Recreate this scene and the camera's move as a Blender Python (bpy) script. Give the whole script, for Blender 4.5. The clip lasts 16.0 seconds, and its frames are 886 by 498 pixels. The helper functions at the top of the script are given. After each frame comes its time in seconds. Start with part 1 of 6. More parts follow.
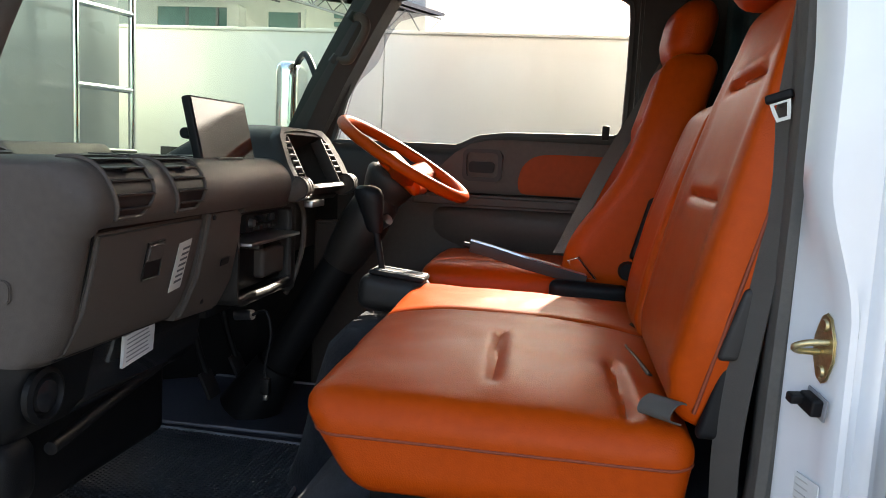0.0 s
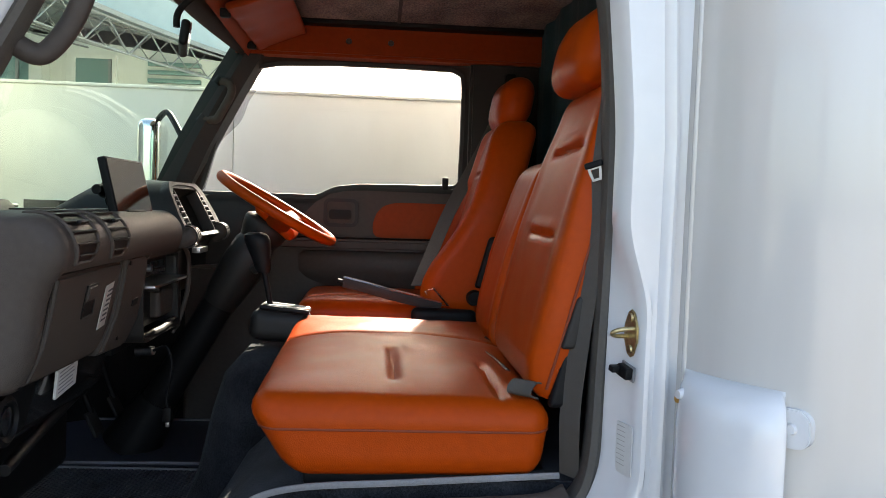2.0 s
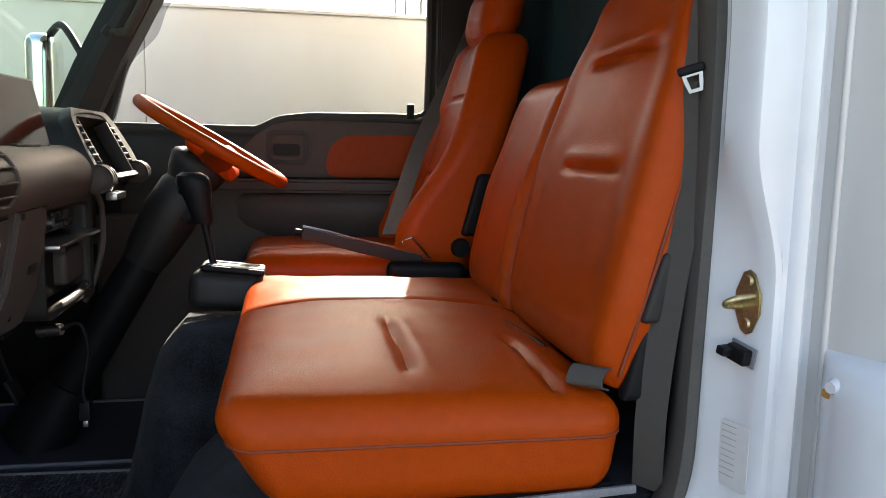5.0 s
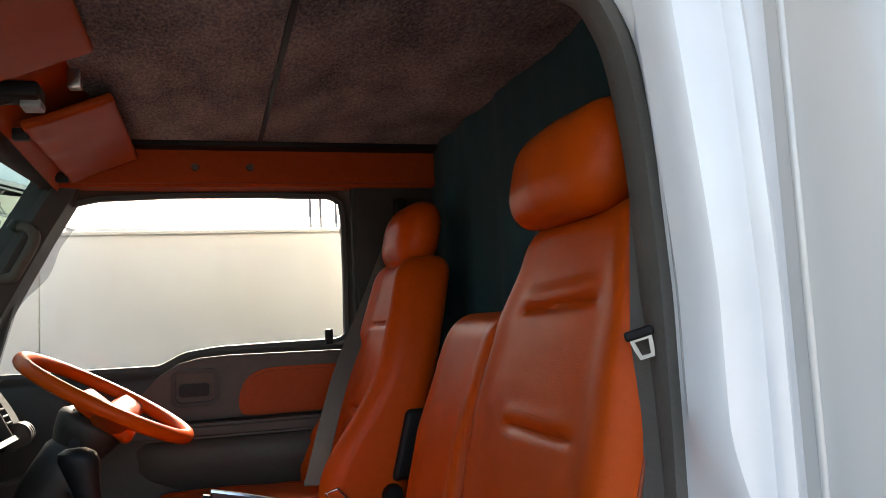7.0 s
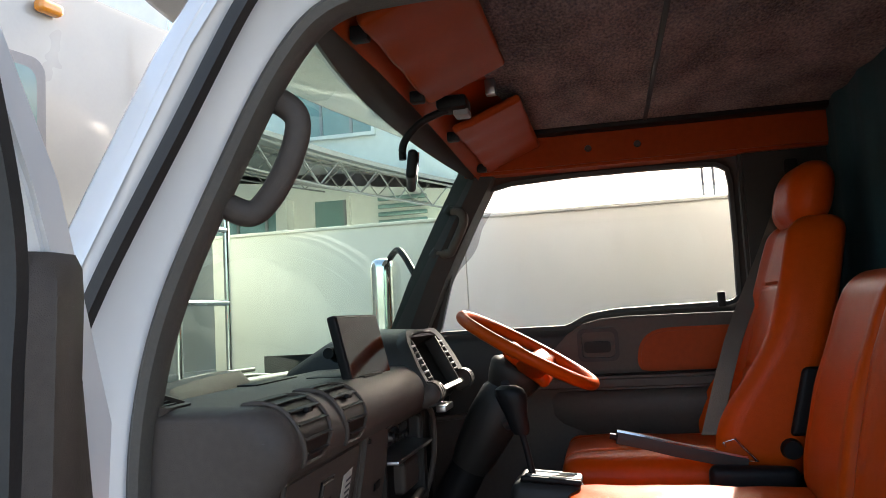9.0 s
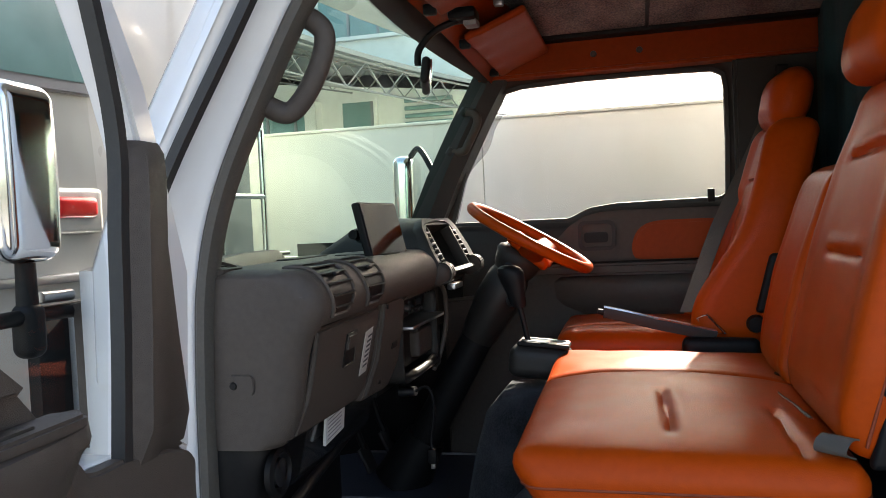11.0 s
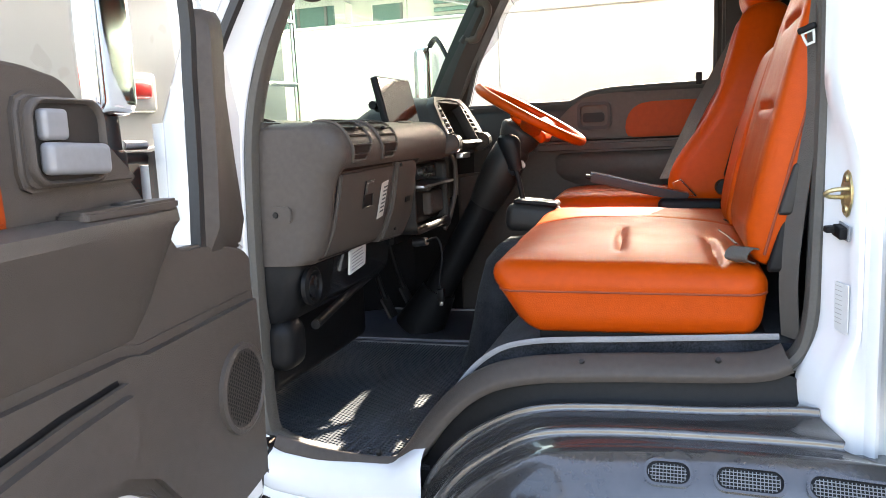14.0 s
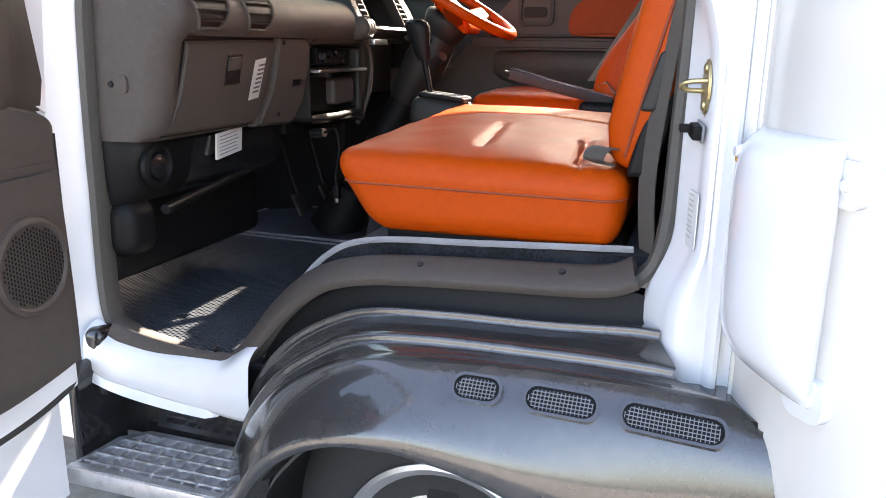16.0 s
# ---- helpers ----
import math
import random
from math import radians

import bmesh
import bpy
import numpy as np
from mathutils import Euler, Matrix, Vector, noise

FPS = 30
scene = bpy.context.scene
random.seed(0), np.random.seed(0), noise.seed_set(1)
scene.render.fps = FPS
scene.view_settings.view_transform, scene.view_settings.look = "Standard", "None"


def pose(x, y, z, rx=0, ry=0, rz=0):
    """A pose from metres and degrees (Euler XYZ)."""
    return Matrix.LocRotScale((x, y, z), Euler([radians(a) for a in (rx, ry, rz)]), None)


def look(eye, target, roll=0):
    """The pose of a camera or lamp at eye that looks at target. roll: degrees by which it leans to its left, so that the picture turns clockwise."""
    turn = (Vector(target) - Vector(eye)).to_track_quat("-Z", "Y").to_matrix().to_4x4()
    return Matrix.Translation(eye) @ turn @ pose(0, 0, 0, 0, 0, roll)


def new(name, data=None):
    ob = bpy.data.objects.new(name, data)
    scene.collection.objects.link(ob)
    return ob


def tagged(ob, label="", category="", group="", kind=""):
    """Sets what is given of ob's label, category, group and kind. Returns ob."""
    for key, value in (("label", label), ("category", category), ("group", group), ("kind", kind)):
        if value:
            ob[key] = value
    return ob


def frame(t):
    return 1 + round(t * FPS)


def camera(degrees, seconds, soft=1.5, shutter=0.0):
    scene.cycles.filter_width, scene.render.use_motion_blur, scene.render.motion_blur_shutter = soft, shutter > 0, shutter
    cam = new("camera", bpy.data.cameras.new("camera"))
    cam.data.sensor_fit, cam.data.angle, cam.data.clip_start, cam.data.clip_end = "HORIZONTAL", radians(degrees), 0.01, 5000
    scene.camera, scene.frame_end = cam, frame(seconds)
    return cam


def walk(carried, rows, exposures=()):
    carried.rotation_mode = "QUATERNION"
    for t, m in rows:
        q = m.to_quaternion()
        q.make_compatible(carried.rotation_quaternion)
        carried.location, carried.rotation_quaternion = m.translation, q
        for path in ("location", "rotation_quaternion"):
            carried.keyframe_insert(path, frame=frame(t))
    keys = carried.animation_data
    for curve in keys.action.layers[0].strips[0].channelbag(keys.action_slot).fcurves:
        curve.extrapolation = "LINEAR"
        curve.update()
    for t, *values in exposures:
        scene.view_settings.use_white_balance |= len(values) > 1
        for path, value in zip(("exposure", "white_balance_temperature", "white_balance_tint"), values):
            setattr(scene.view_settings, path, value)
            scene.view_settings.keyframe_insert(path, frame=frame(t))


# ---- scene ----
cam = camera(59.0, 16.0, soft=0.6)
PATH = [
    (0, (0.167, -1.039, 1.819), (-0.143, 0.922, 1.578), 2.7),
    (0.5, (0.198, -1.078, 1.838), (0.101, 0.91, 1.645), 3.1),
    (1, (0.185, -1.246, 1.826), (0.188, 0.742, 1.606), 2.2),
    (1.5, (0.174, -1.371, 1.839), (0.181, 0.62, 1.646), 0.5),
    (2, (0.032, -1.406, 1.823), (0.192, 0.585, 1.715), 1.9),
    (2.5, (-0.081, -1.373, 1.826), (0.151, 0.612, 1.747), 0.0),
    (3, (-0.136, -1.34, 1.81), (0.177, 0.63, 1.663), 0.4),
    (3.2, (-0.149, -1.33, 1.803), (0.165, 0.637, 1.628), 1.1),
    (5.3, (-0.094, -0.892, 1.801), (0.316, 1.043, 1.5), 1.3),
    (5.5, (-0.096, -0.847, 1.817), (0.405, 1.058, 1.471), 1.0),
    (6, (-0.092, -0.798, 1.843), (0.547, 1.081, 1.6), -0.1),
    (6.5, (-0.096, -0.8, 1.885), (0.569, 1.085, 1.811), -0.4),
    (7, (-0.067, -0.824, 1.933), (0.505, 1.083, 2.119), -2.9),
    (7.5, (-0.065, -0.85, 1.95), (0.416, 1.069, 2.238), -4.7),
    (8, (-0.084, -0.886, 1.95), (-0.014, 1.082, 2.303), -2.6),
    (8.5, (-0.084, -0.971, 1.925), (-0.43, 0.981, 2.189), -1.3),
    (9, (-0.072, -1.022, 1.899), (-0.475, 0.929, 2.073), -3.2),
    (9.5, (-0.089, -1.064, 1.877), (-0.474, 0.897, 1.95), -4.1),
    (9.7, (-0.095, -1.091, 1.872), (-0.502, 0.867, 1.91), -3.7),
    (11.8, (0.169, -1.309, 1.835), (-0.458, 0.583, 1.671), -1.3),
    (12, (0.202, -1.296, 1.822), (-0.501, 0.565, 1.617), -1.4),
    (12.5, (0.226, -1.312, 1.778), (-0.522, 0.514, 1.45), -2.7),
    (13, (0.23, -1.384, 1.806), (-0.495, 0.439, 1.417), -1.8),
    (13.5, (0.179, -1.495, 1.802), (-0.524, 0.343, 1.442), -1.2),
    (13.7, (0.192, -1.541, 1.766), (-0.416, 0.328, 1.393), -0.5),
    (14, (0.188, -1.598, 1.75), (-0.385, 0.296, 1.457), -2.6),
    (14.5, (0.214, -1.625, 1.748), (-0.374, 0.262, 1.44), -1.6),
    (15, (0.418, -1.56, 1.731), (-0.319, 0.279, 1.454), -1.3),
    (15.5, (0.515, -1.485, 1.707), (-0.257, 0.308, 1.271), -0.7),
    (16, (0.477, -1.35, 1.669), (-0.126, 0.488, 1.164), 0.8),
]
walk(cam, [(t, look(eye, target, roll)) for t, eye, target, roll in PATH],
     [(0.0, 2.6, 7300, 12), (0.5, 2.75, 7300, 12), (1.5, 2.55, 7300, 12), (3.0, 2.2, 7300, 12), (5.5, 2.55, 7400, 12), (7.5, 2.5, 7300, 12), (8.0, 2.6, 7200, 12), (8.5, 2.5, 7100, 12), (9.0, 2.28, 7000, 12), (9.6, 2.12, 7000, 12), (12.0, 2.65, 7400, 12), (13.0, 3.02, 7500, 12), (14.0, 3.58, 7600, 14), (15.0, 3.58, 7600, 16), (16.0, 3.46, 7600, 18)])

# ---- world, sun, exposure ----
SUN = Vector((-0.20, -1.0, -0.72)).normalized()          # the way the sunlight goes
world = bpy.data.worlds.new("sky")
scene.world = world
world.use_nodes = True
wn = world.node_tree.nodes
sky = wn.new("ShaderNodeTexSky")
sky.sky_type = "NISHITA"
sky.sun_disc = False
sky.sun_elevation = math.asin(-SUN.z)
sky.sun_rotation = math.atan2(-SUN.x, -SUN.y)
sky.dust_density = 3.0
wn["Background"].inputs["Strength"].default_value = 0.14
world.node_tree.links.new(sky.outputs[0], wn["Background"].inputs["Color"])
sun = new("sun", bpy.data.lights.new("sun", "SUN"))
sun.data.energy, sun.data.angle, sun.data.color = 5.0, radians(0.55), (1.0, 0.95, 0.87)
sun.matrix_world = look((0, 0, 8), Vector((0, 0, 8)) + SUN)


# ---- materials ----
def material(name, color, rough=0.5, metal=0.0, vary=0.12, scale=30.0, bump=0.0, bump_scale=200.0, coat=0.0, spec=0.5, dirt=None, stretch=(1, 1, 1), sheen=0.0, wrinkle=0.0):
    m = bpy.data.materials.new(name)
    m.use_nodes = True
    n, l = m.node_tree.nodes, m.node_tree.links
    b = n["Principled BSDF"]
    b.inputs["Metallic"].default_value = metal
    b.inputs["Coat Weight"].default_value = coat
    b.inputs["Coat Roughness"].default_value = 0.06
    b.inputs["Specular IOR Level"].default_value = spec
    b.inputs["Sheen Weight"].default_value = sheen
    co = n.new("ShaderNodeTexCoord")
    mp = n.new("ShaderNodeMapping")
    mp.inputs["Scale"].default_value = stretch
    l.new(co.outputs["Object"], mp.inputs["Vector"])
    big = n.new("ShaderNodeTexNoise")
    big.inputs["Scale"].default_value = scale / 7
    big.inputs["Detail"].default_value = 3
    fine = n.new("ShaderNodeTexNoise")
    fine.inputs["Scale"].default_value = scale * 3
    fine.inputs["Detail"].default_value = 4
    add = n.new("ShaderNodeMath")
    add.operation = "ADD"
    for t in (big, fine):
        l.new(mp.outputs[0], t.inputs["Vector"])
    l.new(big.outputs["Fac"], add.inputs[0])
    l.new(fine.outputs["Fac"], add.inputs[1])
    ramp = n.new("ShaderNodeValToRGB")
    c = Vector(color)
    lo, hi = c * (1 - vary), c * (1 + vary)
    ramp.color_ramp.elements[0].position, ramp.color_ramp.elements[1].position = 0.36, 0.64
    half = n.new("ShaderNodeMath")
    half.operation = "MULTIPLY"
    half.inputs[1].default_value = 0.5
    l.new(add.outputs[0], half.inputs[0])
    ramp.color_ramp.elements[0].color = (*lo, 1)
    ramp.color_ramp.elements[1].color = (*[min(1, v) for v in hi], 1)
    l.new(half.outputs[0], ramp.inputs[0])
    out = ramp.outputs[0]
    if dirt:
        col, scl, amount = dirt
        d = n.new("ShaderNodeTexNoise")
        d.inputs["Scale"].default_value = scl
        d.inputs["Detail"].default_value = 6
        l.new(mp.outputs[0], d.inputs["Vector"])
        dr = n.new("ShaderNodeValToRGB")
        dr.color_ramp.elements[0].position, dr.color_ramp.elements[1].position = 0.5, 0.78
        dr.color_ramp.elements[0].color, dr.color_ramp.elements[1].color = (0, 0, 0, 1), (amount, amount, amount, 1)
        l.new(d.outputs["Fac"], dr.inputs[0])
        mix = n.new("ShaderNodeMix")
        mix.data_type = "RGBA"
        l.new(dr.outputs[0], mix.inputs[0])
        l.new(out, mix.inputs[6])
        mix.inputs[7].default_value = (*col, 1)
        out = mix.outputs[2]
    l.new(out, b.inputs["Base Color"])
    rr = n.new("ShaderNodeMapRange")
    rr.inputs["To Min"].default_value, rr.inputs["To Max"].default_value = max(0.02, rough - 0.08), min(1, rough + 0.08)
    l.new(big.outputs["Fac"], rr.inputs["Value"])
    l.new(rr.outputs[0], b.inputs["Roughness"])
    if bump:
        g = n.new("ShaderNodeTexNoise")
        g.inputs["Scale"].default_value = bump_scale
        g.inputs["Detail"].default_value = 2
        l.new(mp.outputs[0], g.inputs["Vector"])
        bp = n.new("ShaderNodeBump")
        bp.inputs["Strength"].default_value = bump
        bp.inputs["Distance"].default_value = 0.002
        height = g.outputs["Fac"]
        if wrinkle:
            w = n.new("ShaderNodeTexNoise")
            w.inputs["Scale"].default_value = 24
            w.inputs["Detail"].default_value = 3
            w.inputs["Distortion"].default_value = 1.2
            l.new(mp.outputs[0], w.inputs["Vector"])
            both = n.new("ShaderNodeMath")
            both.operation = "MULTIPLY_ADD"
            both.inputs[1].default_value = wrinkle
            l.new(w.outputs["Fac"], both.inputs[0])
            l.new(height, both.inputs[2])
            height = both.outputs[0]
        l.new(height, bp.inputs["Height"])
        l.new(bp.outputs[0], b.inputs["Normal"])
    return m


def glass(name, tint, gloss=0.9):
    m = bpy.data.materials.new(name)
    m.use_nodes = True
    n, l = m.node_tree.nodes, m.node_tree.links
    n.remove(n["Principled BSDF"])
    tr = n.new("ShaderNodeBsdfTransparent")
    tr.inputs[0].default_value = (*tint, 1)
    gl = n.new("ShaderNodeBsdfGlossy")
    gl.inputs["Roughness"].default_value = 0.01
    lw = n.new("ShaderNodeLayerWeight")
    lw.inputs[0].default_value = 0.5
    fr = n.new("ShaderNodeMapRange")
    fr.inputs["To Min"].default_value = 0.04
    pw = n.new("ShaderNodeMath")
    pw.operation = "POWER"
    pw.inputs[1].default_value = 4.0
    l.new(lw.outputs["Facing"], pw.inputs[0])
    l.new(pw.outputs[0], fr.inputs["Value"])
    k = n.new("ShaderNodeMath")
    k.operation = "MULTIPLY"
    k.inputs[1].default_value = gloss
    mx = n.new("ShaderNodeMixShader")
    l.new(fr.outputs[0], k.inputs[0])
    l.new(k.outputs[0], mx.inputs[0])
    l.new(tr.outputs[0], mx.inputs[1])
    l.new(gl.outputs[0], mx.inputs[2])
    l.new(mx.outputs[0], n["Material Output"].inputs["Surface"])
    return m


LEATHER = material("orange_leatherette", (0.385, 0.047, 0.0025), 0.37, vary=0.07, scale=20, bump=0.3, bump_scale=420, spec=0.11, wrinkle=0.35)
LEATHER_TRIM = material("orange_trim_vinyl", (0.25, 0.034, 0.003), 0.5, vary=0.08, scale=20, bump=0.2, bump_scale=380, spec=0.12)
SEAM = material("seam_thread", (0.2, 0.03, 0.006), 0.7)
PLASTIC = material("grey_brown_plastic", (0.061, 0.050, 0.043), 0.5, vary=0.1, scale=25, bump=0.4, bump_scale=700, spec=0.22)
PLASTIC_DARK = material("dark_grey_plastic", (0.02, 0.018, 0.0165), 0.5, vary=0.08, scale=25, bump=0.3, bump_scale=600, spec=0.3)
BLACK = material("black_plastic", (0.007, 0.007, 0.0075), 0.5, vary=0.2, scale=30, bump=0.15, bump_scale=500, spec=0.16)
RUBBER = material("rubber_seal", (0.016, 0.0155, 0.015), 0.62, vary=0.15, scale=40, bump=0.2)
RUBBER_GREY = material("grey_door_seal", (0.066, 0.060, 0.052), 0.65, vary=0.12, scale=60, bump=0.4, bump_scale=900)
WHITE = material("white_car_paint", (0.63, 0.64, 0.65), 0.22, vary=0.02, scale=8, coat=0.6, dirt=((0.6, 0.57, 0.5), 5.0, 0.12))
WHITE_BOX = material("white_gelcoat", (0.56, 0.545, 0.515), 0.22, vary=0.03, scale=6, coat=0.7, stretch=(1, 1, 0.12), dirt=((0.44, 0.41, 0.36), 9.0, 0.45))
GREY_PAINT = material("dark_grey_metallic_paint", (0.037, 0.036, 0.036), 0.24, metal=0.2, vary=0.1, scale=20, coat=1.0, dirt=((0.2, 0.19, 0.18), 14.0, 0.1))
BLACK_GLOSS = material("black_gloss_paint", (0.012, 0.012, 0.013), 0.2, vary=0.2, coat=0.4, dirt=((0.12, 0.11, 0.1), 18.0, 0.2))
CHROME = material("chrome", (0.8, 0.8, 0.8), 0.1, metal=1.0, vary=0.02)
STEEL = material("brushed_steel", (0.4, 0.4, 0.41), 0.3, metal=1.0, vary=0.08, scale=40)
ZINC = material("yellow_zinc_steel", (0.45, 0.37, 0.2), 0.32, metal=0.9, vary=0.25, scale=60, dirt=((0.2, 0.13, 0.06), 60.0, 0.5))
ALU = material("step_aluminium", (0.64, 0.64, 0.65), 0.38, metal=0.85, vary=0.1, scale=50, dirt=((0.25, 0.23, 0.2), 30.0, 0.4))
CARPET = material("charcoal_carpet", (0.024, 0.026, 0.031), 0.95, vary=0.7, scale=90, bump=1.0, bump_scale=420, sheen=0.08, spec=0.1)
MAT_M = material("dark_rubber_mat", (0.040, 0.046, 0.056), 0.5, vary=0.25, scale=60)
MAT_TRIM = material("grey_binding_tape", (0.2, 0.2, 0.21), 0.8, vary=0.15, scale=90, bump=0.4, bump_scale=900)
WEB = material("grey_belt_webbing", (0.075, 0.066, 0.056), 0.75, vary=0.1, scale=80, bump=0.6, bump_scale=1200, stretch=(1, 1, 6))
CURTAIN = material("teal_curtain", (0.006, 0.038, 0.046), 0.9, vary=0.2, scale=30, bump=0.5, bump_scale=700)
PAPER = material("label_paper", (0.62, 0.62, 0.6), 0.6, vary=0.04)
PAPER_OLD = material("label_paper_grey", (0.4, 0.39, 0.36), 0.6, vary=0.08)
INK = material("label_ink", (0.06, 0.06, 0.065), 0.7)
RUST = material("rust_stain", (0.4, 0.2, 0.04), 0.8, vary=0.4, scale=150)
SCREEN = material("screen_glass", (0.012, 0.012, 0.014), 0.08, vary=0.05, spec=0.4)
TYRE = material("tyre_rubber", (0.02, 0.02, 0.021), 0.75, vary=0.2, scale=60, bump=0.3)
RIM = material("wheel_silver", (0.5, 0.5, 0.51), 0.35, metal=0.7, vary=0.08)
RED = material("red_lens", (0.5, 0.015, 0.012), 0.15, coat=0.8)
AMBER = material("amber_lens", (0.7, 0.25, 0.02), 0.2, coat=0.8)
GLASS_WS = glass("green_tinted_glass", (0.61, 0.79, 0.70), 0.4)
GLASS_CLEAR = glass("side_window_glass", (0.86, 0.88, 0.87), 0.6)
ACRYLIC = glass("smoked_acrylic", (0.52, 0.50, 0.53), 0.5)
MIRROR = material("mirror_silver", (0.85, 0.86, 0.87), 0.02, metal=1.0, vary=0.01)
# cell bottoms paler than the ribs: their sunlit look is put into the colour
MAT_PIT = material("sunlit_mat_cells", (0.10, 0.095, 0.085), 0.8, vary=0.2, scale=60)
ASPHALT = material("grey_concrete_yard", (0.24, 0.23, 0.21), 0.9, vary=0.35, scale=120, bump=1.0, bump_scale=260)
HOARD = material("cream_wall_panel", (0.74, 0.73, 0.68), 0.5, vary=0.03, scale=5, stretch=(1, 1, 0.4), dirt=((0.6, 0.56, 0.46), 2.4, 0.3))
CREAM = material("cream_gelcoat", (0.36, 0.352, 0.325), 0.3, vary=0.02, coat=0.4, dirt=((0.6, 0.56, 0.48), 3.0, 0.2))
FACADE = material("pale_facade_paint", (0.70, 0.71, 0.68), 0.7, vary=0.05, scale=3)
TEAL_GLASS = material("teal_window_glass", (0.14, 0.25, 0.24), 0.15, vary=0.2, scale=2, coat=0.6)
YELLOW = material("yellow_cladding", (0.6, 0.36, 0.06), 0.6, vary=0.1)
SLATE = material("grey_roof_sheet", (0.2, 0.21, 0.22), 0.6, vary=0.15)
STEEL_GREY = material("painted_steel", (0.16, 0.165, 0.17), 0.5, vary=0.08)
GREY_LIGHT = material("light_grey_plastic", (0.19, 0.19, 0.2), 0.4, vary=0.06)
HEADLINER = material("woven_headliner_cloth", (0.148, 0.130, 0.122), 0.95, vary=0.8, scale=60, bump=0.7, bump_scale=500, stretch=(1, 0.45, 1), dirt=((0.045, 0.062, 0.092), 150.0, 0.95))


# ---- mesh helpers ----
def mesh_from(bm, name, mat, smooth=40):
    me = bpy.data.meshes.new(name)
    bmesh.ops.recalc_face_normals(bm, faces=bm.faces)
    for e in bm.edges:
        e.smooth = len(e.link_faces) == 2 and e.calc_face_angle(3.2) < radians(smooth)
    for f in bm.faces:
        f.smooth = True
    bm.to_mesh(me)
    bm.free()
    me.materials.append(mat)
    return me


def part(name, bm, mat, parent=None, label="", smooth=40):
    ob = new(name, mesh_from(bm, name, mat, smooth))
    if parent:
        ob.parent = parent
    if label:
        ob["label"] = label
    return ob


def thing(name, label, category, group="", kind=""):
    return tagged(new(name), label, category, group, kind)


def join(*bms):
    out = bmesh.new()
    for b in bms:
        me = bpy.data.meshes.new("tmp")
        b.to_mesh(me)
        b.free()
        out.from_mesh(me)
        bpy.data.meshes.remove(me)
    return out


def moved(bm, m):
    bmesh.ops.transform(bm, matrix=m, verts=bm.verts)
    return bm


def box(x0, x1, y0, y1, z0, z1, r=0.0, seg=2):
    bm = bmesh.new()
    bmesh.ops.create_cube(bm, size=1, matrix=Matrix.Translation(((x0 + x1) / 2, (y0 + y1) / 2, (z0 + z1) / 2)) @ Matrix.Diagonal((abs(x1 - x0), abs(y1 - y0), abs(z1 - z0), 1)))
    if r:
        bmesh.ops.bevel(bm, geom=list(bm.edges), offset=r, segments=seg, affect="EDGES", profile=0.5)
    return bm


def soft(size, r, cuts, fn=None):
    """A box of that size round the origin, with edges rounded to the radius r and faces cut into a fine grid; fn reshapes each point."""
    h = [s / 2 for s in size]
    bm = bmesh.new()
    seen = {}

    def vert(p):
        k = tuple(round(c, 6) for c in p)
        if k not in seen:
            q = Vector([max(-(h[i] - r), min(h[i] - r, p[i])) for i in range(3)])
            d = Vector(p) - q
            v = q + d.normalized() * r if d.length > 1e-9 else Vector(p)
            seen[k] = bm.verts.new(fn(v) if fn else v)
        return seen[k]

    def steps(i):
        inner = [-(h[i] - r) + 2 * (h[i] - r) * k / cuts[i] for k in range(cuts[i] + 1)]
        edge = [r * (1 - math.tan(radians(a))) for a in (45, 30, 15)]
        return [-h[i] + e for e in edge] + inner + [h[i] - e for e in edge[::-1]]

    st = [steps(i) for i in range(3)]
    for ax in range(3):
        a, b = (ax + 1) % 3, (ax + 2) % 3
        for s in (-1, 1):
            for i in range(len(st[a]) - 1):
                for j in range(len(st[b]) - 1):
                    ring = []
                    for (u, w) in ((i, j), (i + 1, j), (i + 1, j + 1), (i, j + 1)):
                        p = [0, 0, 0]
                        p[ax], p[a], p[b] = s * h[ax], st[a][u], st[b][w]
                        ring.append(vert(p))
                    if len(set(ring)) > 2:
                        try:
                            bm.faces.new(dict.fromkeys(ring))
                        except ValueError:
                            pass
    return bm


def spline(pts, n, closed=False):
    """A smooth curve through the points, n points in all, evenly by index."""
    P = [Vector(p) for p in pts]
    m = len(P)
    out = []
    spans = m if closed else m - 1
    for k in range(n):
        u = k * spans / (n if closed else n - 1)
        i = min(int(u), spans - 1)
        f = u - i
        g = (lambda j: P[j % m]) if closed else (lambda j: P[max(0, min(m - 1, j))])
        a, b, c, d = g(i - 1), g(i), g(i + 1), g(i + 2)
        out.append(0.5 * (2 * b + (c - a) * f + (2 * a - 5 * b + 4 * c - d) * f * f + (3 * b - a - 3 * c + d) * f ** 3))
    return out


def loft(rings, closed_ring=True, caps=True, closed=False):
    bm = bmesh.new()
    vs = [[bm.verts.new(p) for p in r] for r in rings]
    n = len(vs[0])
    for i in range(len(vs) if closed else len(vs) - 1):
        a, b = vs[i], vs[(i + 1) % len(vs)]
        for j in range(n if closed_ring else n - 1):
            k = (j + 1) % n
            bm.faces.new((a[j], a[k], b[k], b[j]))
    if caps and closed_ring and not closed:
        bm.faces.new(vs[0])
        bm.faces.new(vs[-1][::-1])
    return bm


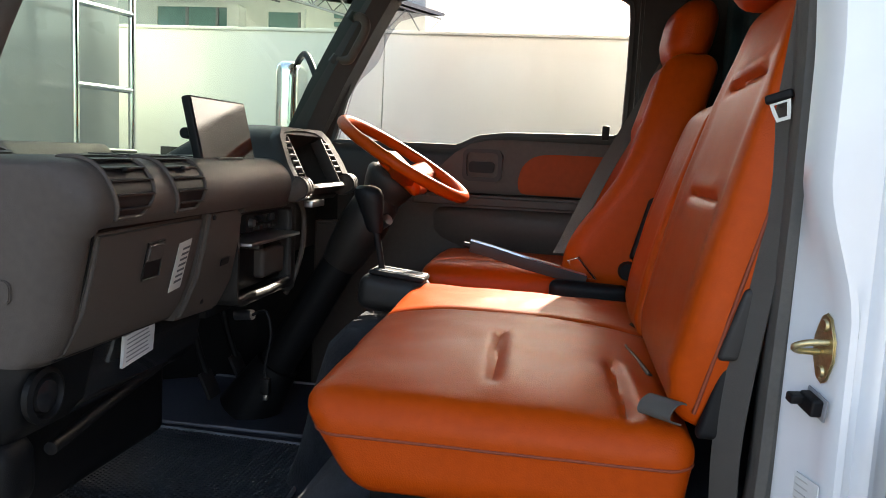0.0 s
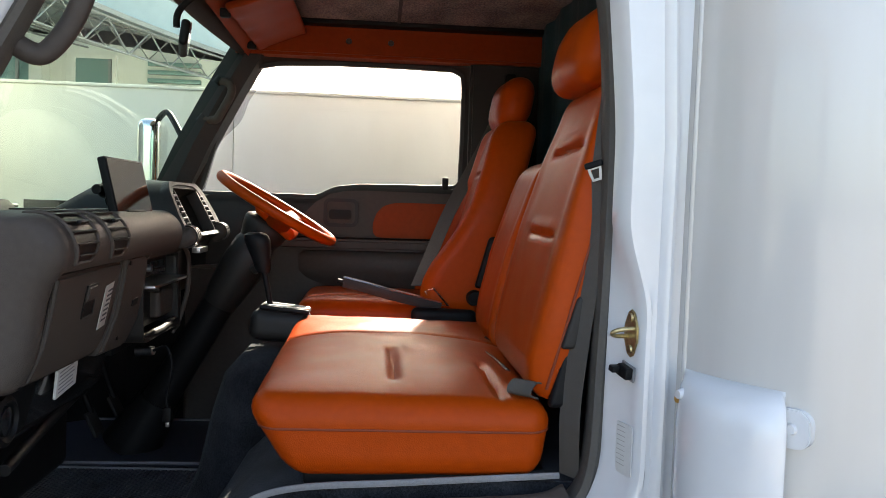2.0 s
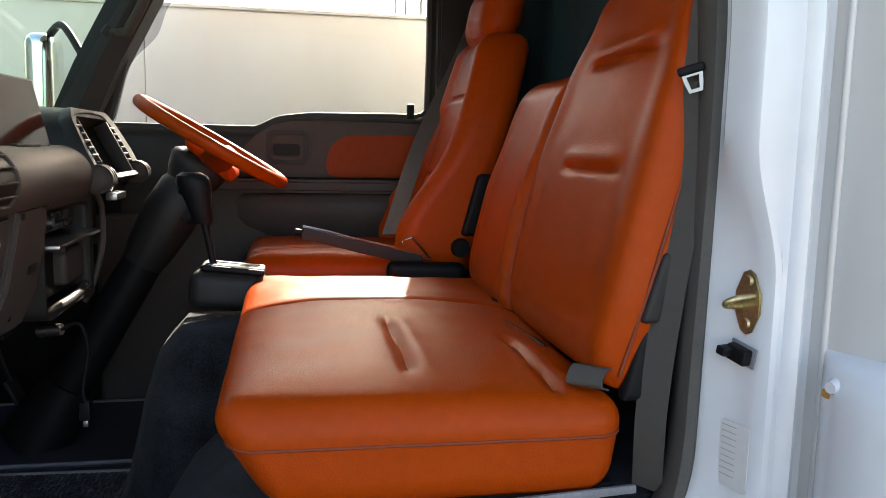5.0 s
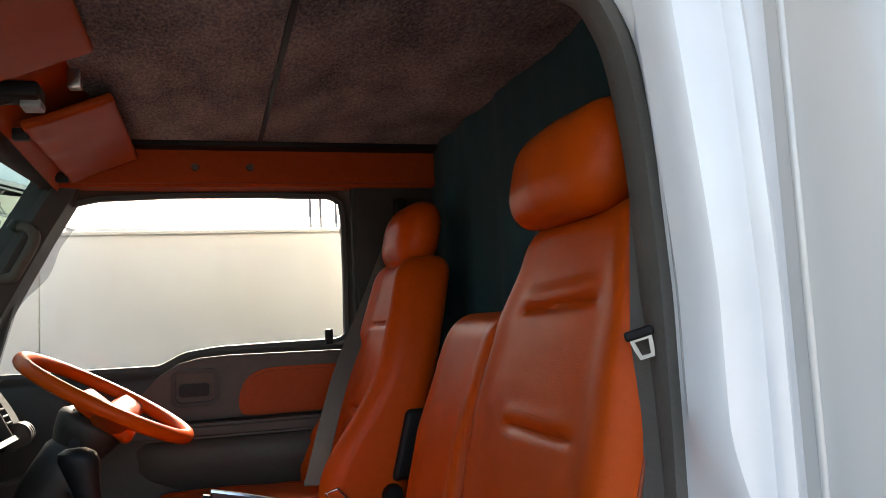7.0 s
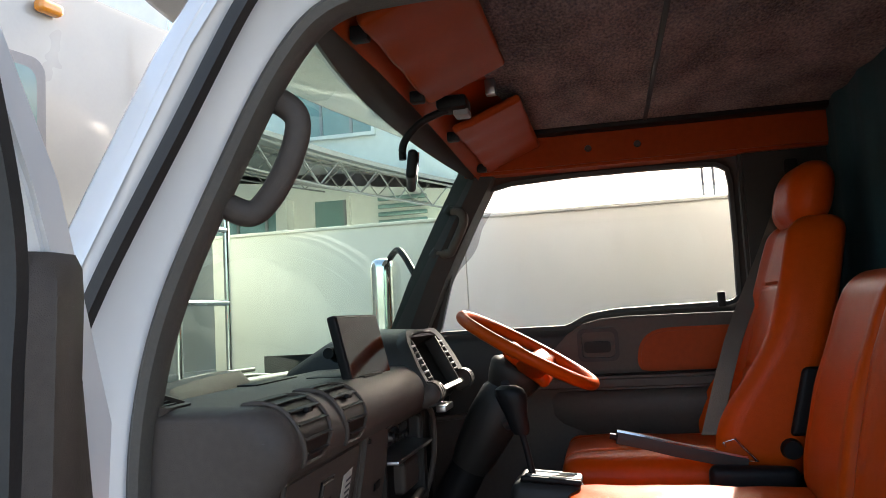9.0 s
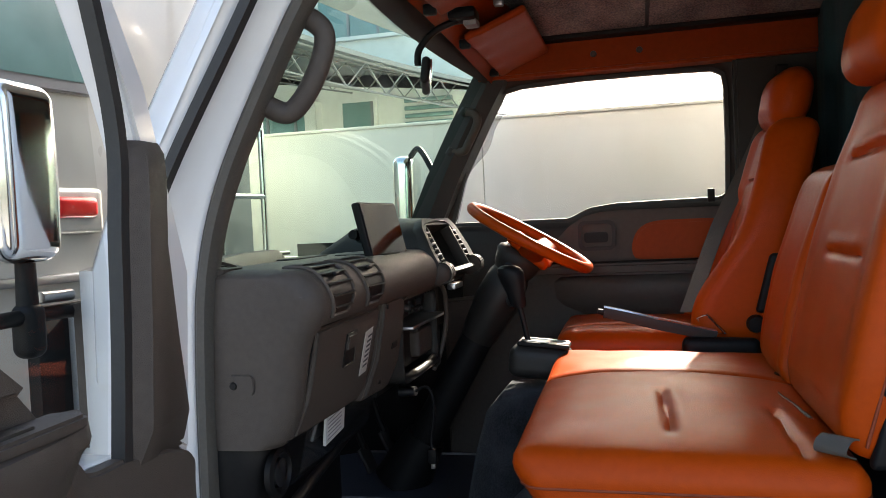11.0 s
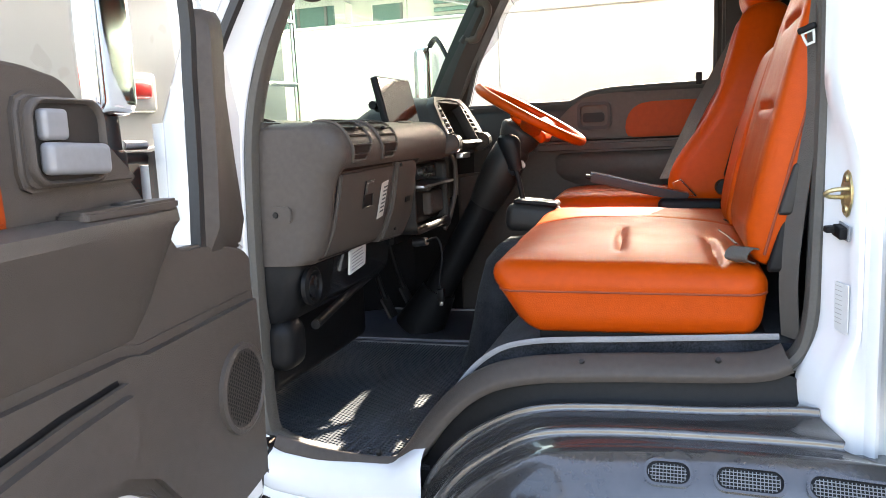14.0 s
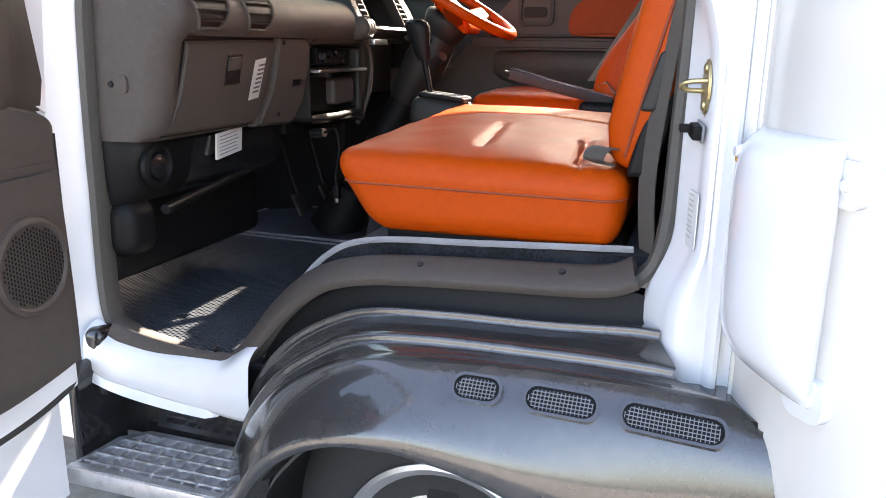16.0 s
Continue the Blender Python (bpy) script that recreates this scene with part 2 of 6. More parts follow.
def sweep(path, profile, closed=False, up=(0, 0, 1), caps=True):
    """A profile of (side, up) pairs, or a radius, carried along a path."""
    P = [Vector(p) for p in path]
    if not isinstance(profile, (list, tuple)):
        r = profile
        profile = [(r * math.cos(2 * math.pi * k / 10), r * math.sin(2 * math.pi * k / 10)) for k in range(10)]
    rings = []
    up = Vector(up)
    m = len(P)
    for i, p in enumerate(P):
        t = (P[(i + 1) % m] - P[i - 1]) if closed else (P[min(m - 1, i + 1)] - P[max(0, i - 1)])
        t.normalize()
        side = t.cross(up)
        if side.length < 1e-4:
            side = t.cross(Vector((0.3, 1, 0.1)))
        side.normalize()
        u2 = side.cross(t)
        rings.append([p + side * a + u2 * b for a, b in profile])
    return loft(rings, True, caps, closed)


def slab(pts, axis, a, b, r=0.0, seg=2):
    """A flat outline, pushed out along an axis from a to b. pts: pairs in the other two axes, in xyz order."""
    bm = bmesh.new()
    i, j = [k for k in range(3) if k != axis]
    vs = []
    for p in pts:
        q = [0, 0, 0]
        q[i], q[j], q[axis] = p[0], p[1], a
        vs.append(bm.verts.new(q))
    f = bm.faces.new(vs)
    ex = bmesh.ops.extrude_face_region(bm, geom=[f])
    d = [0, 0, 0]
    d[axis] = b - a
    bmesh.ops.translate(bm, vec=d, verts=[v for v in ex["geom"] if isinstance(v, bmesh.types.BMVert)])
    if r:
        bmesh.ops.bevel(bm, geom=[e for e in bm.edges if abs(e.verts[0].co[axis] - e.verts[1].co[axis]) < 1e-6], offset=r, segments=seg, affect="EDGES")
    return bm


def rounded(x0, x1, y0, y1, r, n=5):
    """The outline of a rectangle with round corners, as pairs."""
    out = []
    for cx, cy, a0 in ((x1 - r, y1 - r, 0), (x0 + r, y1 - r, 90), (x0 + r, y0 + r, 180), (x1 - r, y0 + r, 270)):
        out += [(cx + r * math.cos(radians(a0 + 90 * k / n)), cy + r * math.sin(radians(a0 + 90 * k / n))) for k in range(n + 1)]
    return out


def ring_plate(outer, inner, axis, a, b):
    """A plate with a hole: two outlines of the same count, pushed out along an axis."""
    i, j = [k for k in range(3) if k != axis]

    def at(p, h):
        q = [0, 0, 0]
        q[i], q[j], q[axis] = p[0], p[1], h
        return Vector(q)
    return loft([[at(p, h) for p in o] for o, h in ((outer, a), (outer, b), (inner, b), (inner, a))], True, False, True)


def cyl(p, q, r0, r1=None, n=16):
    p, q = Vector(p), Vector(q)
    bm = bmesh.new()
    bmesh.ops.create_cone(bm, cap_ends=True, segments=n, radius1=r0, radius2=r0 if r1 is None else r1, depth=(q - p).length)
    return moved(bm, Matrix.Translation((p + q) / 2) @ (q - p).to_track_quat("Z", "Y").to_matrix().to_4x4())


def lathe(profile, centre, axis="Y", n=40):
    """Turns (radius, along) pairs round an axis through the centre."""
    rings = []
    for r, h in profile:
        ring = []
        for k in range(n):
            a = 2 * math.pi * k / n
            c, s = r * math.cos(a), r * math.sin(a)
            ring.append(Vector(centre) + (Vector((c, h, s)) if axis == "Y" else Vector((h, c, s)) if axis == "X" else Vector((c, s, h))))
        rings.append(ring)
    return loft(rings, True, True)


def tube_loop(pts, r, n=60):
    return sweep(spline(pts, n, True), r, True, up=(0, 1, 0))

# ---- large structure ----
G0 = 0.26                                                 # level of the yard
bm = bmesh.new()
bmesh.ops.create_grid(bm, x_segments=60, y_segments=60, size=400)
for v in bm.verts:
    v.co.z = G0
tagged(part("ground", bm, ASPHALT), "grey rough concrete yard under the truck", "ground", kind="structure")

# opening of the passenger door, in x and z
OPEN = [(-0.745, 1.10), (-0.710, 1.046), (-0.60, 1.020), (-0.43, 1.01), (-0.375, 1.035), (-0.30, 1.13), (-0.22, 1.20), (-0.12, 1.235), (0.05, 1.25), (0.32, 1.262),
        (0.395, 1.285), (0.428, 1.36), (0.436, 1.55), (0.442, 1.80), (0.440, 2.00), (0.428, 2.16), (0.400, 2.28), (0.335, 2.33), (0.10, 2.343), (-0.12, 2.348),
        (-0.32, 2.350), (-0.425, 2.335), (-0.50, 2.265), (-0.585, 2.125), (-0.68, 1.94), (-0.726, 1.78), (-0.740, 1.60), (-0.745, 1.35)]
RIM_N = 168
INNER = spline([(x, 0, z) for x, z in OPEN], RIM_N, True)


def offset(pts, d):
    out = []
    m = len(pts)
    for i, p in enumerate(pts):
        t = (pts[(i + 1) % m] - pts[i - 1]).normalized()
        out.append(p + Vector((t.z, 0, -t.x)) * d)
    return out


def at_y(pts, y):
    return [Vector((p.x, y, p.z)) for p in pts]


cab = thing("truck_cab", "white truck cab with its passenger door opening, orange interior", "truck cab")
# white pressed body ring round the opening
def ease(a, b, y):
    t = max(0, min(1, (y - a) / (b - a)))
    return t * t * (3 - 2 * t)


def body_ring(d, y):
    """The opening's line moved out by d at depth y; it stays behind the sill where the wheel arch takes over."""
    out = []
    for p, q in zip(INNER, offset(INNER, d)):
        m = ease(-0.44, -0.37, p.x) * ease(1.34, 1.26, p.z)
        q = q.lerp(p, m * 0.9)
        out.append(Vector((q.x, y * (1 - m) + 0.02 * m, q.z)))
    return out


part("body_side", loft([body_ring(d, y) for d, y in ((0.012, 0.03), (0.012, -0.012), (0.024, -0.020), (0.040, -0.034), (0.056, -0.056), (0.070, -0.076), (0.085, -0.088), (0.10, -0.092), (0.10, 0.06))], True, False), WHITE, cab, "white painted door frame of the cab", smooth=75)
# smooth white sill below the trim
cols = []
for k in range(48):
    x = -0.755 + 0.415 * k / 47
    top = 1.040 + 0.030 * ease(-0.68, -0.755, x) - 0.012 * ease(-0.72, -0.58, x) + 0.040 * ease(-0.43, -0.345, x)
    low = 0.950 - 0.032 * ease(-0.76, -0.40, x) + 0.02 * ease(-0.70, -0.755, x)
    out = 0.012 * ease(-0.46, -0.36, x)
    cols.append([Vector((x, y - out, z)) for y, z in ((-0.040, top + 0.004), (-0.058, top - 0.002), (-0.074, top - 0.012), (-0.083, top - 0.028), (-0.087, (top + low) / 2), (-0.089, low + 0.014), (-0.084, low + 0.003), (-0.05, low - 0.004))])
part("sill_panel", loft(cols, False, False), WHITE, cab, "white painted sill panel", smooth=70)
# grey rubber seal round the opening
part("door_seal", loft([at_y(offset(INNER, d), y) for d, y in ((0.015, 0.0), (0.015, -0.019), (0.006, -0.027), (-0.006, -0.023), (-0.011, -0.008), (-0.009, 0.02), (0.0, 0.03))], True, False, True), RUBBER_GREY, cab, "grey rubber seal round the door opening")
# brown sill trim in the lower part of the opening
SILL = spline([(x, 0, z) for x, z in OPEN[1:11]], 60)


def sill_line(d, y, e):
    """The sill's line moved up by d at depth y; e is the lift where the sill runs low at the front."""
    out = []
    for i, p in enumerate(SILL):
        t = (SILL[min(59, i + 1)] - SILL[max(0, i - 1)]).normalized()
        k = ease(-0.44, -0.28, p.x)
        q = e + (d - e) * k
        out.append(Vector((p.x - t.z * q, y * k + (1 - k) * (-0.060 + 0.30 * (y + 0.056)), p.z + t.x * q)))
    return out


part("sill_trim", loft([sill_line(d, y, e) for d, y, e in ((-0.012, -0.050, -0.006), (0.000, -0.056, 0.004), (0.008, -0.054, 0.010), (0.022, -0.036, 0.022), (0.034, -0.016, 0.029), (0.037, -0.006, 0.030), (0.033, 0.004, 0.027), (-0.01, 0.010, 0.0))], False, False), PLASTIC, cab, "grey-brown plastic sill trim", smooth=60)
for x, z in ((0.0, 1.268), (0.265, 1.282), (-0.46, 1.038)):
    part("screw", cyl((x, -0.026, z), (x, -0.034, z + 0.008), 0.0075, 0.005, 12), PLASTIC_DARK, cab, "dark trim screw")

# roof and rear of the cab, behind the ring
part("roof_skin", box(-0.46, 0.62, -0.05, 1.62, 2.52, 2.55, 0.01), WHITE, cab)
part("rear_panel", box(0.62, 0.65, -0.06, 1.62, 0.9, 2.52), WHITE, cab)
part("firewall", box(-1.22, -1.19, 0.10, 1.50, 0.75, 1.72), BLACK, cab)
part("front_panel", box(-1.30, -1.24, 0.30, 1.30, 0.75, 1.70, 0.02), WHITE, cab)
part("floor_pan", box(-1.22, 0.62, -0.038, 1.60, 0.95, 1.012), BLACK, cab)
part("roof_lining_shell", box(-0.46, 0.62, 0.03, 0.10, 2.40, 2.515), PLASTIC_DARK, cab)
# near front corner below the windscreen
part("front_corner", loft([[Vector((-0.80, -0.09, z)), Vector((-0.87, -0.085, z)), Vector((-0.96, -0.05, z)), Vector((-1.06, 0.10, z)), Vector((-1.0, 0.12, z)), Vector((-0.82, -0.02, z))] for z in (0.8, 1.2, 1.6, 1.80)], True, True), WHITE, cab)

# curved front panels between the corners and the flat nose
part("front_curve", loft([[Vector((x, y, z)) for x, y in ((-1.06, 0.10), (-1.19, 0.19), (-1.30, 0.32), (-1.25, 0.33), (-1.16, 0.24), (-1.0, 0.12))] for z in (0.75, 1.2, 1.70)], True, True), WHITE, cab)
part("front_curve", loft([[Vector((x, y, z)) for x, y in ((-0.82, 1.62), (-1.05, 1.52), (-1.19, 1.42), (-1.30, 1.28), (-1.25, 1.27), (-1.16, 1.36), (-0.85, 1.56))] for z in (0.75, 1.2, 1.70)], True, True), WHITE, cab)
part("front_lining", loft([[Vector((x, y, z)) for x, y in ((-0.84, 1.548), (-1.15, 1.350), (-1.235, 1.26), (-1.215, 1.25), (-1.13, 1.335), (-0.83, 1.530))] for z in (0.80, 1.2, 1.70)], True, True), BLACK, cab)
part("front_lining", loft([[Vector((x, y, z)) for x, y in ((-0.98, 0.128), (-1.15, 0.250), (-1.235, 0.34), (-1.215, 0.35), (-1.13, 0.265), (-0.97, 0.142))] for z in (0.80, 1.2, 1.70)], True, True), BLACK, cab)
part("far_kick_panel", box(-1.24, -0.60, 1.50, 1.53, 0.90, 1.80), BLACK, cab)
part("near_kick_panel", box(-0.94, -0.748, -0.012, 0.005, 0.90, 1.76), BLACK, cab)
# ---- far door and side ----
far_side = tagged(new("door_2"), "closed driver's door with grey-brown trim, orange insert and glass", "door", kind="structure")
YF = 1.50
WIN = [(-0.63, 1.845), (-0.40, 1.845), (-0.205, 1.845), (-0.14, 1.878), (-0.05, 1.89), (0.12, 1.893), (0.30, 1.895), (0.322, 1.91), (0.326, 2.10), (0.325, 2.27), (0.318, 2.312),
       (0.285, 2.33), (0.10, 2.334), (-0.15, 2.334), (-0.36, 2.325), (-0.45, 2.305), (-0.50, 2.25), (-0.565, 2.08)]


def resample(pts, n):
    P = [Vector((p[0], p[1])) for p in pts]
    P.append(P[0])
    L = [0]
    for a, b in zip(P, P[1:]):
        L.append(L[-1] + (b - a).length)
    out, k = [], 0
    for i in range(n):
        s = L[-1] * i / n
        while L[k + 1] < s:
            k += 1
        out.append(P[k].lerp(P[k + 1], (s - L[k]) / max(1e-9, L[k + 1] - L[k])))
    return out


W_IN = resample(WIN, 120)


def grow(pts, d):
    m = len(pts)
    out = []
    for i, p in enumerate(pts):
        t = (pts[(i + 1) % m] - pts[i - 1]).normalized()
        out.append(Vector((p.x + t.y * d, p.y - t.x * d)))
    return out


def y_ring(pts, y):
    return [Vector((p.x, y, p.y)) for p in pts]


c = Vector((-0.12, 2.1))
outer = []
for p in W_IN:                                            # outline of the whole door round the window
    d = (p - c).normalized()
    k = min(abs(((0.47 if d.x > 0 else -0.80) - c.x) / d.x) if abs(d.x) > 1e-6 else 9, abs(((2.385 if d.y > 0 else 1.0) - c.y) / d.y) if abs(d.y) > 1e-6 else 9)
    q = c + d * k
    outer.append(Vector((max(q.x, -0.83 + 0.575 * max(0, q.y - 1.76)), q.y)))
part("door_frame", loft([y_ring(outer, 1.545), y_ring(outer, YF + 0.005), y_ring(grow(W_IN, 0.035), YF + 0.005), y_ring(grow(W_IN, 0.02), YF + 0.012), y_ring(W_IN, YF + 0.035), y_ring(W_IN, 1.56), y_ring(outer, 1.62)], True, False), PLASTIC_DARK, far_side)
part("window_seal", loft([y_ring(grow(W_IN, d), y) for d, y in ((0.0, 1.525), (0.006, 1.518), (-0.006, 1.52), (-0.008, 1.535))], True, False, True), RUBBER, far_side)
bm = bmesh.new()
bm.faces.new([bm.verts.new((p.x, 1.545, p.y)) for p in W_IN])
vb = []
for p in W_IN:
    k = ease(2.00, 2.20, p.y) * ease(-0.66, -0.50, p.x + 0.10 * ease(2.30, 2.0, p.y))
    q = Vector((p.x + 0.035 * ease(-0.35, -0.55, p.x) * k, p.y - 0.055 * k))
    vb.append(q)
part("rain_visor", loft([y_ring(W_IN, 1.575), y_ring(vb, 1.59)], True, False), ACRYLIC, far_side, "smoked acrylic rain visor")
pane = part("window_pane", bm, GLASS_CLEAR, far_side, "clear side window glass")
# trim panel, bulged into the cab
part("upper_trim", slab([(-0.30, 1.70), (0.45, 1.70), (0.45, 1.868), (-0.02, 1.872), (-0.10, 1.868), (-0.155, 1.855), (-0.205, 1.825), (-0.26, 1.77)], 1, 1.455, 1.51, 0.008), PLASTIC, far_side)
part("lower_trim", slab([(-0.66, 1.02), (0.46, 1.02), (0.46, 1.672), (-0.36, 1.672), (-0.42, 1.60), (-0.66, 1.58)], 1, 1.44, 1.51, 0.012, 3), PLASTIC, far_side)
part("pull_pocket", loft([[Vector((x, 1.455 - d * w, z)) for w, z in ((0.0, 1.655), (0.7, 1.650), (1.0, 1.625), (0.92, 1.58), (0.62, 1.52 + 0.05 * (1 - d / 0.07)), (0.0, 1.47 + 0.10 * (1 - d / 0.07)))] for x, d in ((-0.30, 0.004), (-0.24, 0.022), (-0.16, 0.045), (-0.04, 0.062), (0.12, 0.070), (0.45, 0.070))], True, True), PLASTIC, far_side, "bulged armrest of the door", smooth=60)
part("arm_ledge", slab(rounded(-0.33, 0.45, 1.655, 1.695, 0.012), 1, 1.40, 1.48, 0.01, 3), PLASTIC, far_side)
ins = part("insert", slab([(p.x, p.y) for p in resample([(q.x, q.z) for q in spline([(0.03, 0, 1.704), (0.15, 0, 1.703), (0.27, 0, 1.706), (0.322, 0, 1.728), (0.330, 0, 1.78), (0.305, 0, 1.826), (0.18, 0, 1.832), (0.07, 0, 1.828), (0.022, 0, 1.80), (0.004, 0, 1.755), (0.006, 0, 1.718)], 60, True)], 48)], 1, 1.438, 1.47, 0.010, 4), LEATHER_TRIM, far_side, "padded orange door insert")
bez = part("handle_bezel", ring_plate(rounded(-0.175, -0.05, 1.738, 1.84, 0.022), rounded(-0.163, -0.062, 1.75, 1.828, 0.016), 1, 1.44, 1.46), PLASTIC_DARK, far_side)
part("handle_cup", box(-0.165, -0.06, 1.458, 1.462, 1.748, 1.83), BLACK, far_side)
part("door_lever", slab(rounded(-0.155, -0.075, 1.765, 1.80, 0.01), 1, 1.442, 1.455, 0.003), BLACK, far_side)
part("lock_knob", box(0.255, 0.277, 1.49, 1.512, 1.885, 1.93, 0.003), BLACK, far_side)
part("pillar_trim", slab([(0.33, 1.02), (0.62, 1.02), (0.62, 2.38), (0.345, 2.38), (0.345, 1.9)], 1, 1.47, 1.60, 0.01), PLASTIC_DARK, far_side)
part("side_lining", slab([(-0.50, 2.345), (0.62, 2.345), (0.62, 2.47), (-0.46, 2.47)], 1, 1.44, 1.60, 0.01), LEATHER_TRIM, far_side, "orange vinyl strip over the window")
for x in (-0.10, 0.05):
    part("button", cyl((x, 1.44, 2.40), (x, 1.432, 2.40), 0.011, 0.009, 14), PLASTIC, far_side)
part("dark_edge_strip", box(-0.33, 0.60, 1.38, 1.445, 2.448, 2.475, 0.006), BLACK, far_side)
part("outer_skin", slab([(-0.85, 0.80), (0.62, 0.80), (0.62, 1.84), (-0.80, 1.84)], 1, 1.60, 1.63), WHITE, far_side)

# ---- windscreen, pillars, roof lining ----
def screen_ring(s, n=30):
    """A line across the windscreen at the share s of its height, from the near to the far pillar, bowed forward."""
    out = []
    for k in range(n + 1):
        y = 0.014 + 1.536 * k / n
        b = 1 - ((y - 0.76) / 0.79) ** 2
        x = -0.80 + 0.345 * s - 0.20 * b * (1 - 0.55 * s)
        z = 1.76 + 0.60 * s + 0.03 * b * s
        out.append(Vector((x, y, z)))
    return out


windscreen = tagged(new("window_1"), "greenish windscreen in a black rubber seal", "windscreen", kind="structure")
part("windscreen_pane", loft([screen_ring(s) for s in (0, 0.25, 0.5, 0.75, 1)], False, False), GLASS_WS, windscreen)
edge = screen_ring(0) + [screen_ring(s)[-1] for s in (0.25, 0.5, 0.75)] + screen_ring(1)[::-1] + [screen_ring(s)[0] for s in (0.75, 0.5, 0.25)]
part("windscreen_seal", sweep(edge, 0.013, True, up=(0, 1, 0)), RUBBER, windscreen)
part("head_seal", loft([[p + Vector((dx, 0, dz)) for p in screen_ring(1)] for dx, dz in ((-0.016, -0.020), (-0.004, -0.030), (0.012, -0.018), (0.030, 0.020), (0.040, 0.060), (-0.02, 0.07))], False, False), RUBBER, windscreen, "black rubber along the head of the windscreen")
# far A-pillar and near A-pillar lining
part("far_pillar", loft([[Vector((x - 0.06, 1.56, z)), Vector((x - 0.055, 1.49, z)), Vector((x + 0.02, 1.455, z)), Vector((x + 0.075, 1.475, z)), Vector((x + 0.085, 1.56, z))] for x, z in ((-0.80, 1.66), (-0.745, 1.83), (-0.66, 2.02), (-0.56, 2.21), (-0.475, 2.36), (-0.43, 2.45))], True, True), PLASTIC_DARK, windscreen)
part("near_pillar_lining", loft([[Vector((x - 0.055, 0.022, z)), Vector((x - 0.05, 0.036, z)), Vector((x, 0.045, z)), Vector((x + 0.008, 0.034, z)), Vector((x + 0.002, 0.022, z))] for x, z in ((-0.79, 1.66), (-0.755, 1.78), (-0.70, 1.94), (-0.605, 2.125), (-0.515, 2.27), (-0.44, 2.35))], True, True), RUBBER, windscreen)
# outer drip seal on the near pillar
part("pillar_weatherstrip", sweep(spline([(-0.795, -0.088, 1.86), (-0.73, -0.082, 1.99), (-0.62, -0.080, 2.17), (-0.52, -0.080, 2.33), (-0.45, -0.082, 2.41)], 40), [(-0.009, -0.010), (0.009, -0.010), (0.009, 0.010), (-0.009, 0.010)], up=(0, 1, 0)), RUBBER, cab, "black rubber weatherstrip on the pillar")
part("pillar_skin", loft([[Vector((x - dx, y, z)) for dx, y in ((0.06, -0.095), (0.115, -0.085), (0.15, -0.05), (0.16, 0.0), (0.07, 0.02))] for x, z in ((-0.79, 1.60), (-0.785, 1.80), (-0.72, 1.96), (-0.62, 2.13), (-0.53, 2.28), (-0.44, 2.40), (-0.36, 2.46))], False, False), WHITE, cab, smooth=75)
part("roof_side", loft([[Vector((x, y, z)) for y, z in ((-0.095, 2.42), (-0.10, 2.46), (-0.07, 2.52), (0.0, 2.55), (0.2, 2.56))] for x in (-0.50, -0.2, 0.2, 0.62)], False, False), WHITE, cab)

ceiling = tagged(part("ceiling", box(-0.32, 0.62, 0.0, 1.44, 2.462, 2.49), HEADLINER), "woven grey-brown headliner panels of the cab", "ceiling", kind="structure")
strip = tagged(part("ceiling_trim", sweep([(0.075, 0.06, 2.461), (0.075, 1.40, 2.461)], [(-0.006, -0.003), (0.006, -0.003), (0.006, 0.003), (-0.006, 0.003)]), BLACK), "dark joint strip between headliner panels", "trim", kind="structure")
header = tagged(part("header_trim", loft([[Vector((x, y, z + 0.012 * math.sin(y * 3))) for x, z in ((-0.455, 2.345), (-0.44, 2.375), (-0.40, 2.415), (-0.33, 2.455), (-0.30, 2.462), (-0.30, 2.49), (-0.46, 2.49))] for y in (0.02, 0.3, 0.6, 0.9, 1.2, 1.48)], True, True), LEATHER_TRIM), "orange vinyl header over the windscreen", "trim", kind="structure")
tagged(part("header_clip", box(-0.325, -0.30, 0.80, 0.83, 2.425, 2.462, 0.003), STEEL), "small metal bracket at the header", "trim", kind="structure")


def visor(y0, y1):
    v = thing("sun_visor", "orange vinyl sun visor folded against the header", "sun visor", "sun visors")
    w = y1 - y0

    def shape(p):
        p = p.copy()
        p.z += 0.004 * math.sin(p.y * 40) * (1 if p.x < -0.05 else 0.2) + 0.006 * math.cos(p.y / w * 3)
        return p
    b = soft((0.185, w, 0.022), 0.010, (10, 20, 2), shape)
    part("pad", moved(b, Matrix.Translation((-0.335, (y0 + y1) / 2, 2.395)) @ Matrix.Rotation(radians(-22), 4, "Y")), LEATHER_TRIM, v)
    for y in (y0 + 0.05, y1 - 0.05):
        part("hinge_clip", box(-0.445, -0.415, y - 0.012, y + 0.012, 2.345, 2.37, 0.004), BLACK, v)
    return v


visor(0.10, 0.585)
visor(0.87, 1.43)

mirror = thing("interior_mirror", "black rear-view mirror on a bent arm at the header", "mirror")
part("mount", box(-0.42, -0.35, 0.665, 0.735, 2.365, 2.395, 0.008), BLACK, mirror)
part("cover", box(-0.385, -0.35, 0.69, 0.735, 2.352, 2.368, 0.004), GREY_LIGHT, mirror)
part("arm", sweep(spline([(-0.40, 0.70, 2.37), (-0.46, 0.69, 2.345), (-0.50, 0.68, 2.30), (-0.505, 0.68, 2.26)], 16), 0.009), BLACK, mirror)
hs = part("housing", moved(soft((0.022, 0.20, 0.065), 0.010, (2, 8, 3)), Matrix.Translation((-0.49, 0.70, 2.235)) @ Matrix.Rotation(radians(14), 4, "Z") @ Matrix.Rotation(radians(8), 4, "Y")), BLACK, mirror)
